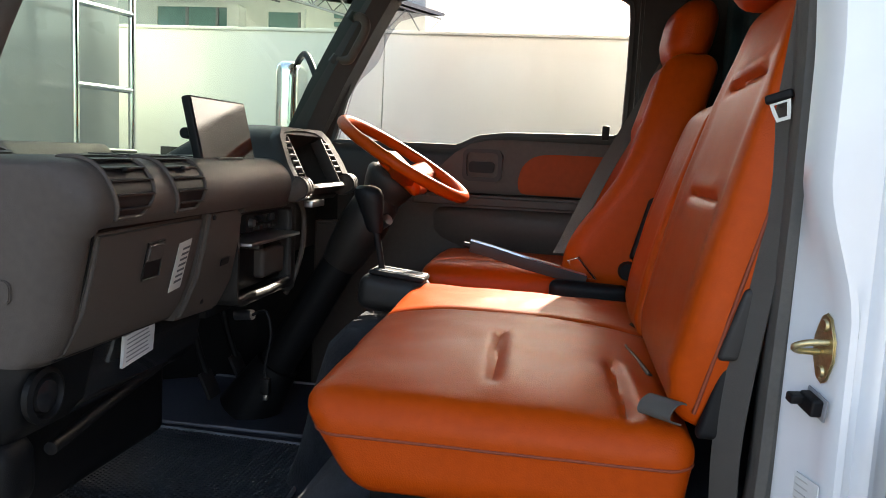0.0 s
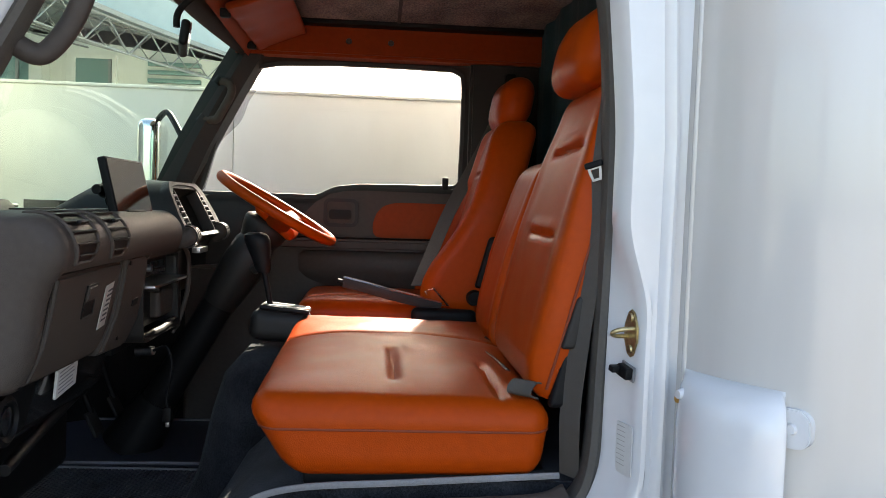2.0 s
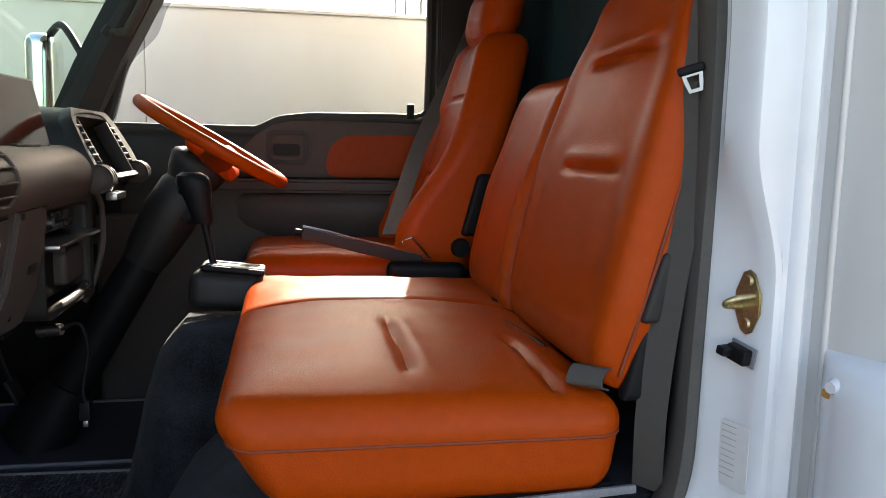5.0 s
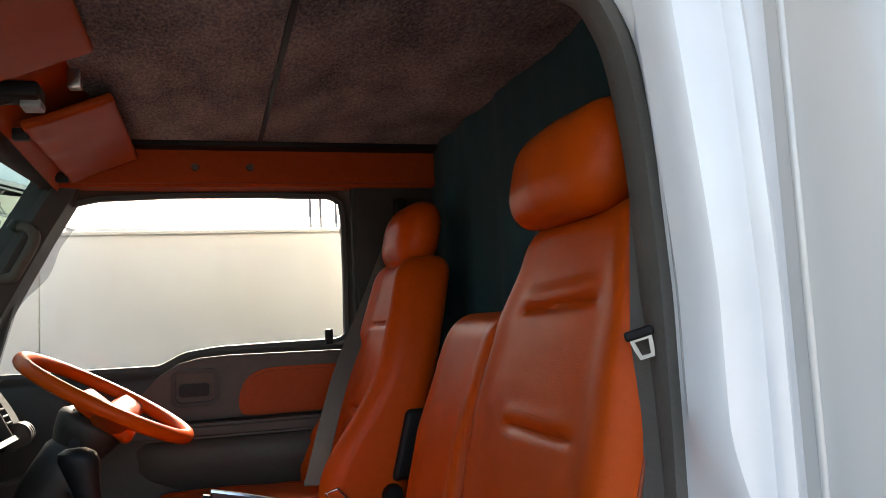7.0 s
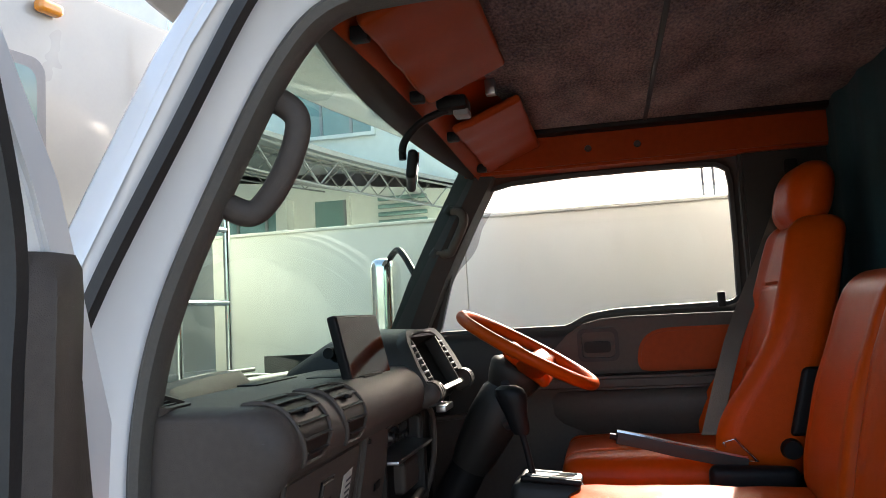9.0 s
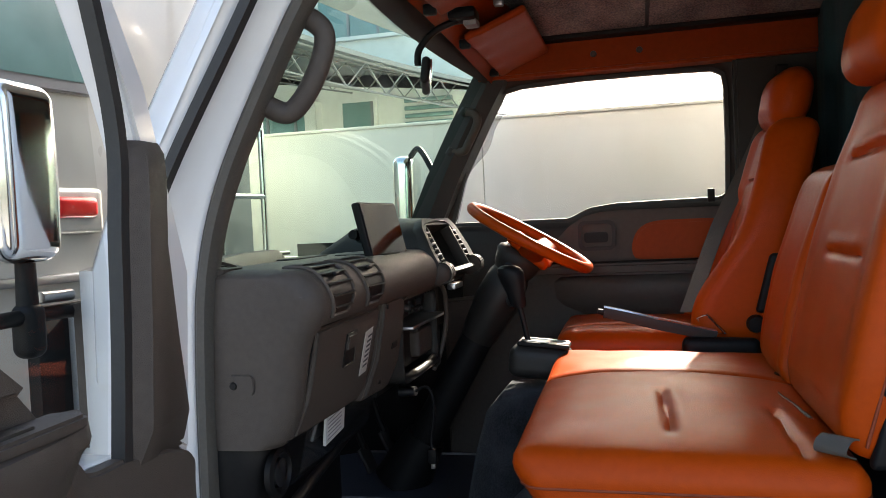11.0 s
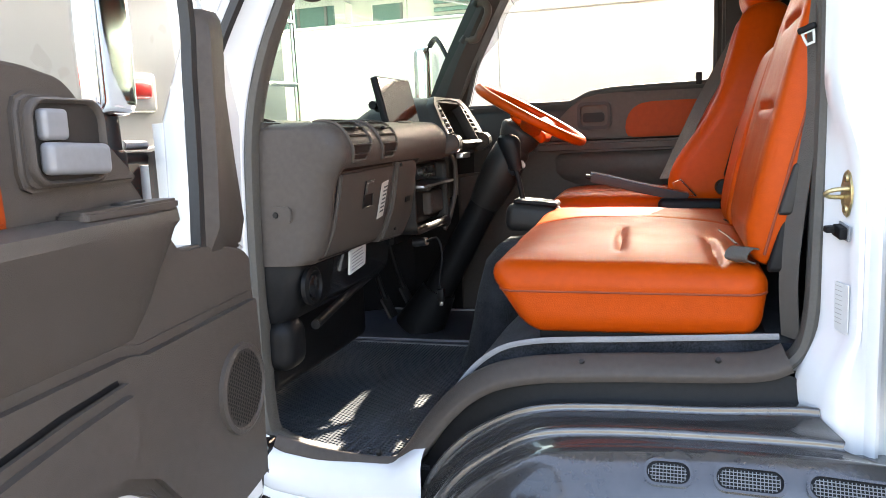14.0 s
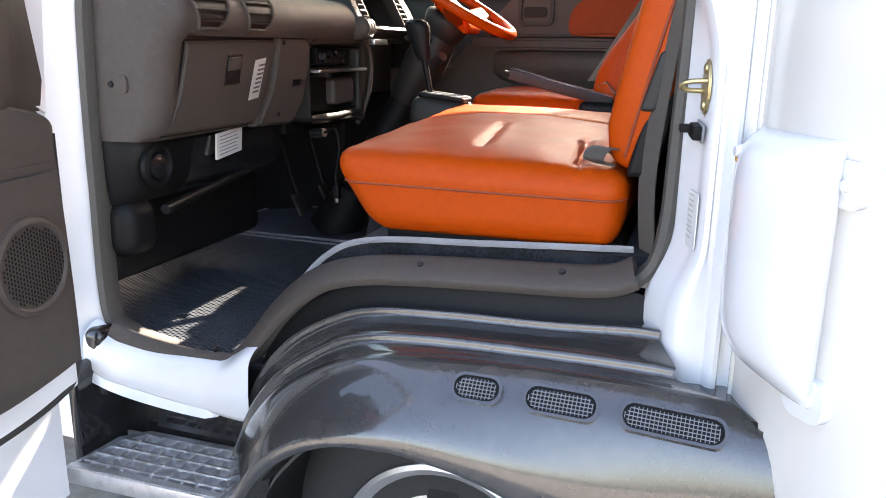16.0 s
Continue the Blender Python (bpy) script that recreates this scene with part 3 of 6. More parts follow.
part("mirror_glass", moved(box(-0.002, 0.002, -0.09, 0.09, -0.026, 0.026, 0.001), Matrix.Translation((-0.478, 0.703, 2.235)) @ Matrix.Rotation(radians(14), 4, "Z") @ Matrix.Rotation(radians(8), 4, "Y")), MIRROR, hs)


def grab_handle(name, pts, r, label):
    g = thing(name, label, "grab handle", "grab handles")
    part("bar", sweep(spline(pts, 40), [(r * 1.25 * math.cos(a * math.pi / 6), r * math.sin(a * math.pi / 6)) for a in range(12)], up=(0, 1, 0)), PLASTIC, g)
    for p in (pts[0], pts[-1]):
        part("end_cap", cyl(Vector(p) - Vector((0.008, 0, 0.012)), Vector(p) + Vector((0.008, 0, 0.012)), r * 1.5, r * 1.3, 12), PLASTIC_DARK, g)


grab_handle("grab_handle", [(-0.560, 0.02, 2.235), (-0.527, 0.03, 2.230), (-0.496, 0.035, 2.198), (-0.510, 0.035, 2.14), (-0.548, 0.035, 2.082), (-0.580, 0.03, 2.066), (-0.632, 0.015, 2.096)], 0.0158, "grey-brown grab handle on the near windscreen pillar")
grab_handle("grab_handle", [(-0.560, 1.475, 2.245), (-0.52, 1.455, 2.235), (-0.51, 1.45, 2.20), (-0.545, 1.45, 2.13), (-0.565, 1.455, 2.105), (-0.615, 1.475, 2.108)], 0.012, "dark grab handle on the driver's windscreen pillar")

# curtain behind the seats
rows = []
for z in (1.2, 1.6, 2.0, 2.3, 2.462):
    rows.append([Vector((0.59 + 0.006 * math.sin(y * 21 + 1.6 * math.sin(y * 5) + z * 0.7) + 0.002 * math.sin(y * 57), y, z)) for y in np.linspace(0.03, 1.47, 150)])
tagged(part("curtain", loft(rows, False, False), CURTAIN), "dark teal cloth curtain hanging behind the seats", "curtain")

# ---- floor covering ----
fl = tagged(part("floor", box(-1.19, -0.34, -0.036, 1.46, 1.012, 1.018), CARPET), "charcoal carpet on the cab floor", "floor", kind="structure")
mat_ob = thing("floor_mat", "dark honeycomb rubber floor mat with a grey bound edge", "floor mat")
MAT_OUT = [(-0.725, 0.02), (-0.685, -0.014), (-0.56, -0.032), (-0.43, -0.024), (-0.39, 0.01), (-0.385, 0.16), (-0.41, 0.45), (-0.44, 0.90), (-1.14, 0.93), (-1.16, 0.3), (-1.10, 0.06), (-0.90, 0.04)]
part("base", slab(MAT_OUT, 2, 1.018, 1.0215), MAT_PIT, mat_ob, "bottom of the cells, coloured pale as if sunlit")
part("binding", sweep([(x, y, 1.026) for x, y in MAT_OUT], 0.006, True), MAT_TRIM, mat_ob, "grey bound edge")
toe = thing("floor_mat", "dark rubber floor mat on the driver's side", "floor mat")
part("base", slab(rounded(-1.14, -0.42, 0.96, 1.43, 0.05), 2, 1.018, 1.026), MAT_M, toe)
part("binding", sweep([(x, y, 1.028) for x, y in rounded(-1.14, -0.42, 0.96, 1.43, 0.05)], 0.005, True), MAT_TRIM, toe)

# seat box and engine hump under the seats, carpeted, with a bound edge
hump = tagged(part("seat_platform", loft([[Vector((x, y, z)) for x, z in ((-0.40 - 0.01 * math.sin(y * 9), 1.018), (-0.355, 1.07), (-0.29, 1.18), (-0.215, 1.255), (-0.12, 1.292), (0.1, 1.305), (0.58, 1.31), (0.58, 1.018))] for y in np.linspace(0.035, 1.45, 24)], True, True), CARPET), "charcoal carpeted platform under the seats", "seat platform", kind="structure")
tagged(part("carpet_binding", sweep(spline([(-0.375, 0.03, 1.05), (-0.30, 0.025, 1.165), (-0.22, 0.025, 1.255), (-0.12, 0.022, 1.297), (0.1, 0.02, 1.311), (0.38, 0.022, 1.325)], 50), [(-0.004, -0.005), (0.003, -0.006), (0.005, 0.0), (0.003, 0.006), (-0.004, 0.005)], up=(0, 0, 1)), MAT_TRIM), "grey binding tape on the carpet edge", "trim", kind="structure")
tagged(part("engine_hump", loft([[Vector((x + dx, y, z if z < 1.1 else z + dz)) for x, z in ((-0.47, 1.018), (-0.44, 1.10), (-0.405, 1.26), (-0.375, 1.36), (-0.335, 1.405), (-0.2, 1.418), (0.0, 1.42), (0.0, 1.018))] for y, dx, dz in ((0.60, 0.14, -0.06), (0.625, 0.06, -0.02), (0.66, 0.015, -0.004), (0.72, 0.0, 0.0), (0.90, 0.0, 0.0), (0.95, 0.02, -0.01), (0.98, 0.09, -0.05))], True, True), CARPET), "charcoal carpet over the engine hump between the seats", "engine hump", kind="structure")
console = thing("gear_console", "dark grey console with the gear selector between the seats", "console")
part("housing", soft((0.175, 0.13, 0.085), 0.028, (4, 4, 4), lambda p: Vector((p.x * (1 - 1.2 * (p.z + 0.04)) - 0.235, p.y * (1 - 0.8 * (p.z + 0.04)) + 0.80, p.z + 1.480 - 0.08 * p.x))), PLASTIC_DARK, console)
part("selector_plate", moved(soft((0.135, 0.080, 0.014), 0.006, (3, 3, 2)), Matrix.Translation((-0.225, 0.79, 1.526)) @ Matrix.Rotation(radians(6), 4, "Y")), BLACK, console)
part("plate_rim", moved(ring_plate(rounded(-0.062, 0.062, -0.030, 0.030, 0.010), rounded(-0.054, 0.054, -0.020, 0.020, 0.008), 2, 0.004, 0.009), Matrix.Translation((-0.222, 0.79, 1.526)) @ Matrix.Rotation(radians(6), 4, "Y")), STEEL, console, "bright rim round the selector")
lev = part("lever", sweep(spline([(-0.262, 0.785, 1.50), (-0.275, 0.782, 1.58), (-0.288, 0.78, 1.64)], 8), 0.008), BLACK, console, "black gear lever")
kn = []
for k, (r, h) in enumerate(((0.012, 0), (0.016, 0.01), (0.019, 0.04), (0.024, 0.07), (0.027, 0.09), (0.024, 0.105), (0.014, 0.113))):
    c0 = Vector((-0.286, 0.78, 1.625)) + Vector((-0.22, 0, 1)) * h * 0.98
    kn.append([c0 + Vector((1.35 * r * math.cos(2 * math.pi * j / 16), r * math.sin(2 * math.pi * j / 16), 0)) for j in range(16)])
part("knob", loft(kn), BLACK, lev, "black plastic gear knob")

brake = thing("parking_brake", "chrome-edged black parking brake lever beside the driver's seat", "parking brake")
bp = [Vector((0.22, 0.965, 1.515)), Vector((0.06, 0.95, 1.553)), Vector((-0.02, 0.945, 1.575)), Vector((-0.075, 0.94, 1.588))]
part("lever", sweep(bp, [(-0.010, -0.014), (0.010, -0.014), (0.012, 0.0), (0.009, 0.014), (-0.009, 0.014), (-0.012, 0.0)]), PLASTIC_DARK, brake)
part("top_strip", sweep([p + Vector((0, 0, 0.016)) for p in bp], [(-0.009, -0.002), (0.009, -0.002), (0.007, 0.003), (-0.007, 0.003)]), CHROME, brake, "bright chrome strip")
part("button", cyl((-0.075, 0.94, 1.588), (-0.092, 0.939, 1.592), 0.008, 0.007, 12), BLACK, brake)
part("boot", soft((0.20, 0.05, 0.06), 0.020, (4, 3, 3), lambda p: Vector((p.x + 0.23, p.y + 0.945, p.z * (1 - p.x) + 1.485))), BLACK, brake)


# ---- seats ----
def cushion(x0, x1, y0, y1, z0, z1, creases, seams, lean=0.05, crown=0.02, step=None, welt=0.64):
    """A seat cushion: narrower at its foot, crowned on top, with pressed creases and sunk seams."""
    L, W, H = x1 - x0, y1 - y0, z1 - z0

    def shape(p):
        fx, fz = p.x / L + 0.5, p.z / H + 0.5
        q = Vector((x0 + L * fx, y0 + W * (p.y / W + 0.5), z0 + H * fz))
        q.x += (1 - fz) * lean * (1 - fx) * 1.6 - 0.02 * (1 - fz) * fx
        q.y += (1 - fz) * 0.012 * (1 if p.y < 0 else -1)
        top = max(0, fz * 2 - 1)
        q.z += top * crown * (1 - (2 * fx - 1) ** 2) * (1 - (2 * p.y / W) ** 2) + 0.012 * top * (1 - fx)
        e = max(abs(2 * fx - 1), abs(2 * p.y / W))
        q.z -= top * 0.016 * e ** 5
        q.z += top * 0.003 * noise.noise(q * 12)
        q.y += 0.003 * noise.noise(q * 11) * (1 - top)
        for cx, cy0, cy1, sk in creases:
            if cy0 < q.y < cy1:
                f = (q.y - cy0) / (cy1 - cy0)
                k = min(1, 7 * f, 7 * (1 - f))
                q.z -= top * 0.009 * k * math.exp(-((q.x - cx - sk * f) / 0.010) ** 2)
                q.z += top * 0.002 * k * math.exp(-((q.x - cx - sk * f - 0.026) / 0.014) ** 2)
        for sy in seams:
            q.z -= top * 0.009 * math.exp(-((q.y - sy) / 0.008) ** 2)
        if step:
            q.z += top * step * max(0, (q.y - y0) / W) ** 1.4
        return q
    r = min(0.046, H * 0.42)
    zw = H * (welt - 0.5)
    line = [Vector((L / 2 - r + r * math.sin(radians(a)), -W / 2 + r - r * math.cos(radians(a)), zw)) for a in range(80, 0, -10)]
    line += [Vector((L / 2 - r - (L - 2 * r) * k / 30, -W / 2, zw)) for k in range(31)]
    line += [Vector((-L / 2 + r - r * math.sin(radians(a)), -W / 2 + r - r * math.cos(radians(a)), zw)) for a in range(10, 90, 10)]
    line += [Vector((-L / 2, -W / 2 + r + (W - 2 * r) * k / 30, zw)) for k in range(31)]
    return soft((L, W, H), r, (64, int(W / 0.009), 8), shape), [shape(p) for p in line]


bench = thing("passenger_bench", "orange leatherette double passenger seat with two seat backs", "seat", "seats of the cab")
pad, welt_line = cushion(-0.218, 0.368, 0.008, 0.85, 1.312, 1.468, [(0.070, 0.10, 0.37, -0.012), (0.272, 0.03, 0.29, -0.02)], [0.505], lean=0.058, crown=0.022, step=0.036)
part("cushion", pad, LEATHER, bench, "wide orange leatherette cushion with pressed creases")
part("side_seam", sweep(welt_line, 0.0024), SEAM, bench)
part("top_seam", sweep(spline([(-0.200, 0.507, 1.452), (-0.15, 0.507, 1.492), (0.0, 0.507, 1.502), (0.2, 0.507, 1.498), (0.33, 0.507, 1.480)], 40), 0.0018), SEAM, bench)


def backrest(y0, y1, z0, z1, bx, slope, thick, creases, taper=0.0, wing=0.0, bulge=0.012):
    """A bucket seat back leaning backward: bx is the front face's x at z0, slope its run per metre of height."""
    W, H = y1 - y0, z1 - z0

    def shape(p):
        fz, fy = p.z / H + 0.5, p.y / W
        z = z0 + H * fz
        w = 1 - taper * max(0, fz - 0.50) ** 1.5 * 2.0 - 0.10 * max(0, 0.12 - fz) / 0.12
        y = (y0 + y1) / 2 + W * fy * w
        x = bx + slope * (z - z0) + (p.x + thick / 2)
        if p.x < 0:
            v = abs(2 * fy)
            x -= bulge * (1 - v * v) * math.sin(math.pi * min(1, fz * 1.05))
            x -= wing * ease(0.50, 0.86, v) * (0.22 + math.exp(-((fz - 0.20) / 0.24) ** 2))
            x -= 0.012 * math.exp(-((fz - 0.36) / 0.10) ** 2) * (1 - v)
            for cz, ca, cb, sk in creases:
                if ca < y < cb:
                    f = (y - ca) / (cb - ca)
                    x += 0.012 * math.exp(-((z - cz - sk * f) / 0.007) ** 2) * min(1, 6 * f, 6 * (1 - f))
            x += 0.0016 * noise.noise(Vector((x, y, z)) * 13)
        return Vector((x, y, z))
    return soft((thick, W, H), min(0.05, thick * 0.42), (5, int(W / 0.008), int(H / 0.008)), shape)


def seat_back(edges, z0, z1, bx, slope, thick, creases, bulge=0.014, tuck=0.0):
    """A seat back whose two sides follow edges: (height share, near y, far y) rows, leaning backward by slope."""
    H = z1 - z0
    near = [(f, a) for f, a, b in edges]
    far = [(f, b) for f, a, b in edges]

    def along(rows, f):
        for (f0, v0), (f1, v1) in zip(rows, rows[1:]):
            if f <= f1:
                return v0 + (v1 - v0) * ease(f0, f1, f)
        return rows[-1][1]

    def shape(p):
        fz, fy = p.z / H + 0.5, p.y + 0.5
        z = z0 + H * fz
        a, b = along(near, fz), along(far, fz)
        y = a + (b - a) * fy
        x = bx + slope * (z - z0) + (p.x + thick / 2)
        if p.x < 0:
            v = 2 * fy - 1
            x -= bulge * (1 - v * v) * math.sin(math.pi * min(1, 0.08 + fz))
            x -= 0.008 * math.exp(-((abs(v) - 0.84) / 0.12) ** 2) * math.sin(math.pi * fz)
            x += tuck * max(0, 0.12 - fz) / 0.12
            for cz, ca, cb, sk in creases:
                f = (y - ca) / (cb - ca)
                if 0 < f < 1:
                    k = min(1, 6 * f, 6 * (1 - f))
                    x += 0.012 * k * math.exp(-((z - cz - sk * f) / 0.007) ** 2)
                    x -= 0.005 * k * math.exp(-((z - cz - sk * f - 0.020) / 0.012) ** 2)
            x += 0.0016 * noise.noise(Vector((x, y, z)) * 11)
        return Vector((x, y, z))
    return soft((thick, 1.0, H), min(0.05, thick * 0.42), (5, 56, int(H / 0.008)), shape)


part("backrest", seat_back([(0, 0.035, 0.505), (0.25, 0.018, 0.522), (0.5, 0.014, 0.527), (0.72, 0.022, 0.487), (0.9, 0.045, 0.420), (1.0, 0.075, 0.385)], 1.462, 2.092, 0.304, 0.245, 0.10, [(1.772, 0.105, 0.360, -0.002), (1.955, 0.09, 0.38, -0.012)], tuck=0.02), LEATHER, bench, "main seat back with pressed creases")
part("middle_backrest", seat_back([(0, 0.507, 0.800), (0.22, 0.522, 0.852), (0.5, 0.530, 0.842), (0.8, 0.506, 0.800), (1.0, 0.482, 0.765)], 1.455, 1.948, 0.300, 0.245, 0.11, [], 0.018, 0.02), LEATHER, bench, "narrow middle seat back")
part("back_seam", sweep(spline([(0.352, 0.033, 1.485), (0.372, 0.023, 1.57), (0.394, 0.016, 1.66), (0.434, 0.016, 1.82), (0.458, 0.026, 1.92)], 40), 0.0028), SEAM, bench)
HEADREST = soft((0.13, 0.30, 0.155), 0.06, (6, 12, 6), lambda p: Vector((p.x * (1 - 0.5 * abs(p.y / 0.3)) + 0.2 * p.z, p.y * (1 - 0.5 * max(0, p.z)), p.z)))
hrest = part("headrest", moved(HEADREST.copy(), Matrix.Translation((0.472, 0.255, 2.158)) @ Matrix.Diagonal((1.1, 1.10, 1.08, 1))), LEATHER, bench, "padded orange head restraint")
for y in (0.20, 0.31):
    part("headrest_post", cyl((0.475, y, 2.06), (0.478, y, 2.12), 0.006, n=10), CHROME, bench)
part("recliner_cover", soft((0.075, 0.03, 0.27), 0.013, (4, 2, 8), lambda p: Vector((0.412 + 0.7 * p.x * (1 - 0.8 * abs(p.z)) + 0.25 * p.z, 0.040 + p.y, 1.585 + p.z))), BLACK, bench, "black plastic recliner cover")
part("recliner_lever", soft((0.028, 0.020, 0.10), 0.008, (3, 2, 4), lambda p: Vector((0.400 + p.x + 0.28 * p.z, 0.022 + p.y, 1.615 + p.z))), PLASTIC_DARK, bench, "dark recliner lever")
part("seat_frame", box(-0.10, 0.36, 0.05, 0.80, 1.295, 1.325, 0.005), BLACK, bench)

driver = thing("bucket_seat", "orange leatherette driver's bucket seat with side bolsters", "seat", "seats of the cab")
pad, welt_line = cushion(-0.235, 0.30, 1.005, 1.43, 1.34, 1.52, [], [1.10, 1.34], crown=0.012, welt=0.62)
part("cushion", pad, LEATHER, driver)
part("side_seam", sweep(welt_line, 0.0022), SEAM, driver)
part("backrest", backrest(0.985, 1.435, 1.45, 2.105, 0.232, 0.265, 0.125, [(1.720, 1.08, 1.34, 0.0), (1.935, 1.10, 1.33, 0.0)], 0.50, wing=0.085), LEATHER, driver, "seat back with raised side bolsters")
part("recliner_cover", soft((0.055, 0.03, 0.16), 0.012, (3, 2, 5), lambda p: Vector((0.372 + p.x + 0.26 * p.z, 0.985 + p.y, 1.655 + p.z))), BLACK, driver)
part("headrest", moved(HEADREST, Matrix.Translation((0.455, 1.215, 2.165)) @ Matrix.Diagonal((1.05, 0.92, 1.1, 1))), LEATHER, driver)
for y in (1.17, 1.26):
    part("headrest_post", cyl((0.45, y, 2.07), (0.455, y, 2.12), 0.006, n=10), CHROME, driver)
part("recliner_knob", cyl((0.325, 0.990, 1.545), (0.325, 0.962, 1.545), 0.026, 0.021, 24), BLACK, driver, "round black adjuster knob")
part("side_cover", soft((0.30, 0.025, 0.06), 0.012, (5, 2, 3), lambda p: Vector((0.16 + p.x, 0.998 + p.y, 1.42 + p.z))), BLACK, driver)
part("seat_base", box(-0.17, 0.30, 1.03, 1.41, 1.305, 1.35, 0.01), BLACK, driver)


def strap(name, pts, w, parent, mat=WEB, up=(0, 1, 0), n=40):
    return part(name, sweep(spline(pts, n), [(-w / 2, -0.0012), (w / 2, -0.0012), (w / 2, 0.0012), (-w / 2, 0.0012)], up=up), mat, parent)


belt = thing("seat_belt", "grey passenger seat belt hanging beside the door pillar", "seat belt", "seat belts")
strap("webbing", [(0.475, 0.03, 2.25), (0.450, 0.018, 2.05), (0.432, 0.010, 1.87), (0.420, 0.008, 1.72), (0.402, 0.010, 1.56), (0.394, 0.014, 1.44), (0.402, 0.03, 1.32)], 0.046, belt, up=(-0.78, -0.62, 0))
bm_turn = Matrix.Translation((0.418, -0.002, 1.897)) @ Matrix.Rotation(radians(-38), 4, "Z") @ Matrix.Rotation(radians(-16), 4, "Y") @ Matrix.Scale(0.54, 4)
part("tongue", moved(ring_plate([(-0.026, 0.018), (0.026, 0.018), (0.022, -0.012), (0.016, -0.034), (-0.016, -0.034), (-0.022, -0.012)], [(-0.016, 0.006), (0.016, 0.006), (0.013, -0.008), (0.010, -0.026), (-0.010, -0.026), (-0.013, -0.008)], 1, -0.003, 0.0), bm_turn), STEEL, belt, "steel belt tongue")
part("tongue_grip", moved(soft((0.066, 0.018, 0.022), 0.007, (4, 2, 2), lambda p: p + Vector((0, -0.002, 0.022))), bm_turn), BLACK, belt, "black tongue grip")
lap = thing("lap_belt", "grey lap belt end lying on the passenger cushion", "seat belt", "seat belts")
part("webbing", sweep(spline([(0.375, 0.105, 1.452), (0.345, 0.075, 1.480), (0.318, 0.048, 1.498), (0.303, 0.033, 1.492), (0.300, 0.030, 1.478), (0.318, 0.048, 1.468)], 40), [(-0.0013, -0.026), (0.0013, -0.026), (0.0013, 0.026), (-0.0013, 0.026)], up=(0.75, -0.65, 0.0)), WEB, lap)
buckle = thing("belt_buckle", "black belt buckle between cushion and seat back", "buckle")
part("body", moved(soft((0.07, 0.035, 0.02), 0.008, (3, 3, 2)), Matrix.Translation((0.302, 0.585, 1.482)) @ Matrix.Rotation(radians(-40), 4, "Z")), BLACK, buckle)
part("strap", sweep(spline([(0.29, 0.52, 1.48), (0.30, 0.46, 1.478), (0.285, 0.40, 1.483), (0.30, 0.33, 1.478), (0.315, 0.25, 1.472)], 24), 0.006), BLACK, buckle)
dbelt = thing("seat_belt", "grey driver's seat belt running down to its buckle", "seat belt", "seat belts")
strap("webbing", [(0.485, 1.452, 2.24), (0.395, 1.43, 2.04), (0.265, 1.30, 1.80), (0.155, 1.06, 1.57)], 0.05, dbelt, up=(-0.45, -0.85, 0.2))
part("anchor", soft((0.04, 0.03, 0.09), 0.01, (2, 2, 3), lambda p: p + Vector((0.49, 1.46, 2.27))), BLACK, dbelt)
part("tongue", sweep([(0.175, 1.0, 1.56), (0.20, 0.985, 1.572), (0.245, 0.97, 1.52), (0.20, 0.985, 1.52)], 0.004, True), CHROME, dbelt, "chrome belt tongue")

# ---- dashboard ----
dash = thing("dashboard", "grey-brown moulded plastic dashboard with vents and glovebox", "dashboard")


ROLL_X, ROLL_Z, ROLL_R = -0.587, 1.722, 0.065


def roll_at(angle, r=ROLL_R):
    return ROLL_X + r * math.cos(radians(angle)), ROLL_Z + r * math.sin(radians(angle))


def face_x(z):
    """The lower front of the dashboard: x at the height z."""
    return -0.556 - 0.030 * max(0, 1.67 - z) / 0.19 - 0.012 * ease(1.53, 1.47, z)


def section(y):
    """The outline of the dashboard at y: from the windscreen over the padded roll and down to the lower edge."""
    m = ease(0.040, 0.085, y)                             # 0: plain end block, 1: glovebox opening
    top = [(-1.02, 1.735), (-0.92, 1.765), (-0.80, 1.784), (-0.72, 1.787), (-0.65, 1.788)]
    arc = [roll_at(a) for a in range(95, -41, -9)]
    low_a = [(-0.538, 1.674), (-0.548, 1.664), (-0.553, 1.650)]
    low_b = [(-0.552, 1.681), (-0.566, 1.677), (-0.567, 1.668)]
    low = [(a[0] * (1 - m) + b[0] * m, a[1] * (1 - m) + b[1] * m) for a, b in zip(low_a, low_b)]
    face = [(face_x(z) - 0.010 * m, z) for z in (1.62, 1.58, 1.54, 1.51, 1.49, 1.478)]
    foot = [(-0.62, 1.462), (-0.80, 1.46), (-1.02, 1.46)]
    d = max(0.0, min(1.0, (0.045 - y) / 0.043))
    c = 0.048 * (1 - math.sqrt(1 - d * d))                # rounded end corner
    return [Vector((x - (c if x > -0.70 else 0), y, z - (0.35 * c if z > 1.74 else 0))) for x, z in top + arc + low + face + foot]


ys = [0.002 + 0.045 * (1 - math.cos(math.pi / 2 * k / 14)) for k in range(15)] + list(np.linspace(0.052, 0.61, 60))
part("body", loft([section(y) for y in ys], True, True), PLASTIC, dash, smooth=50)
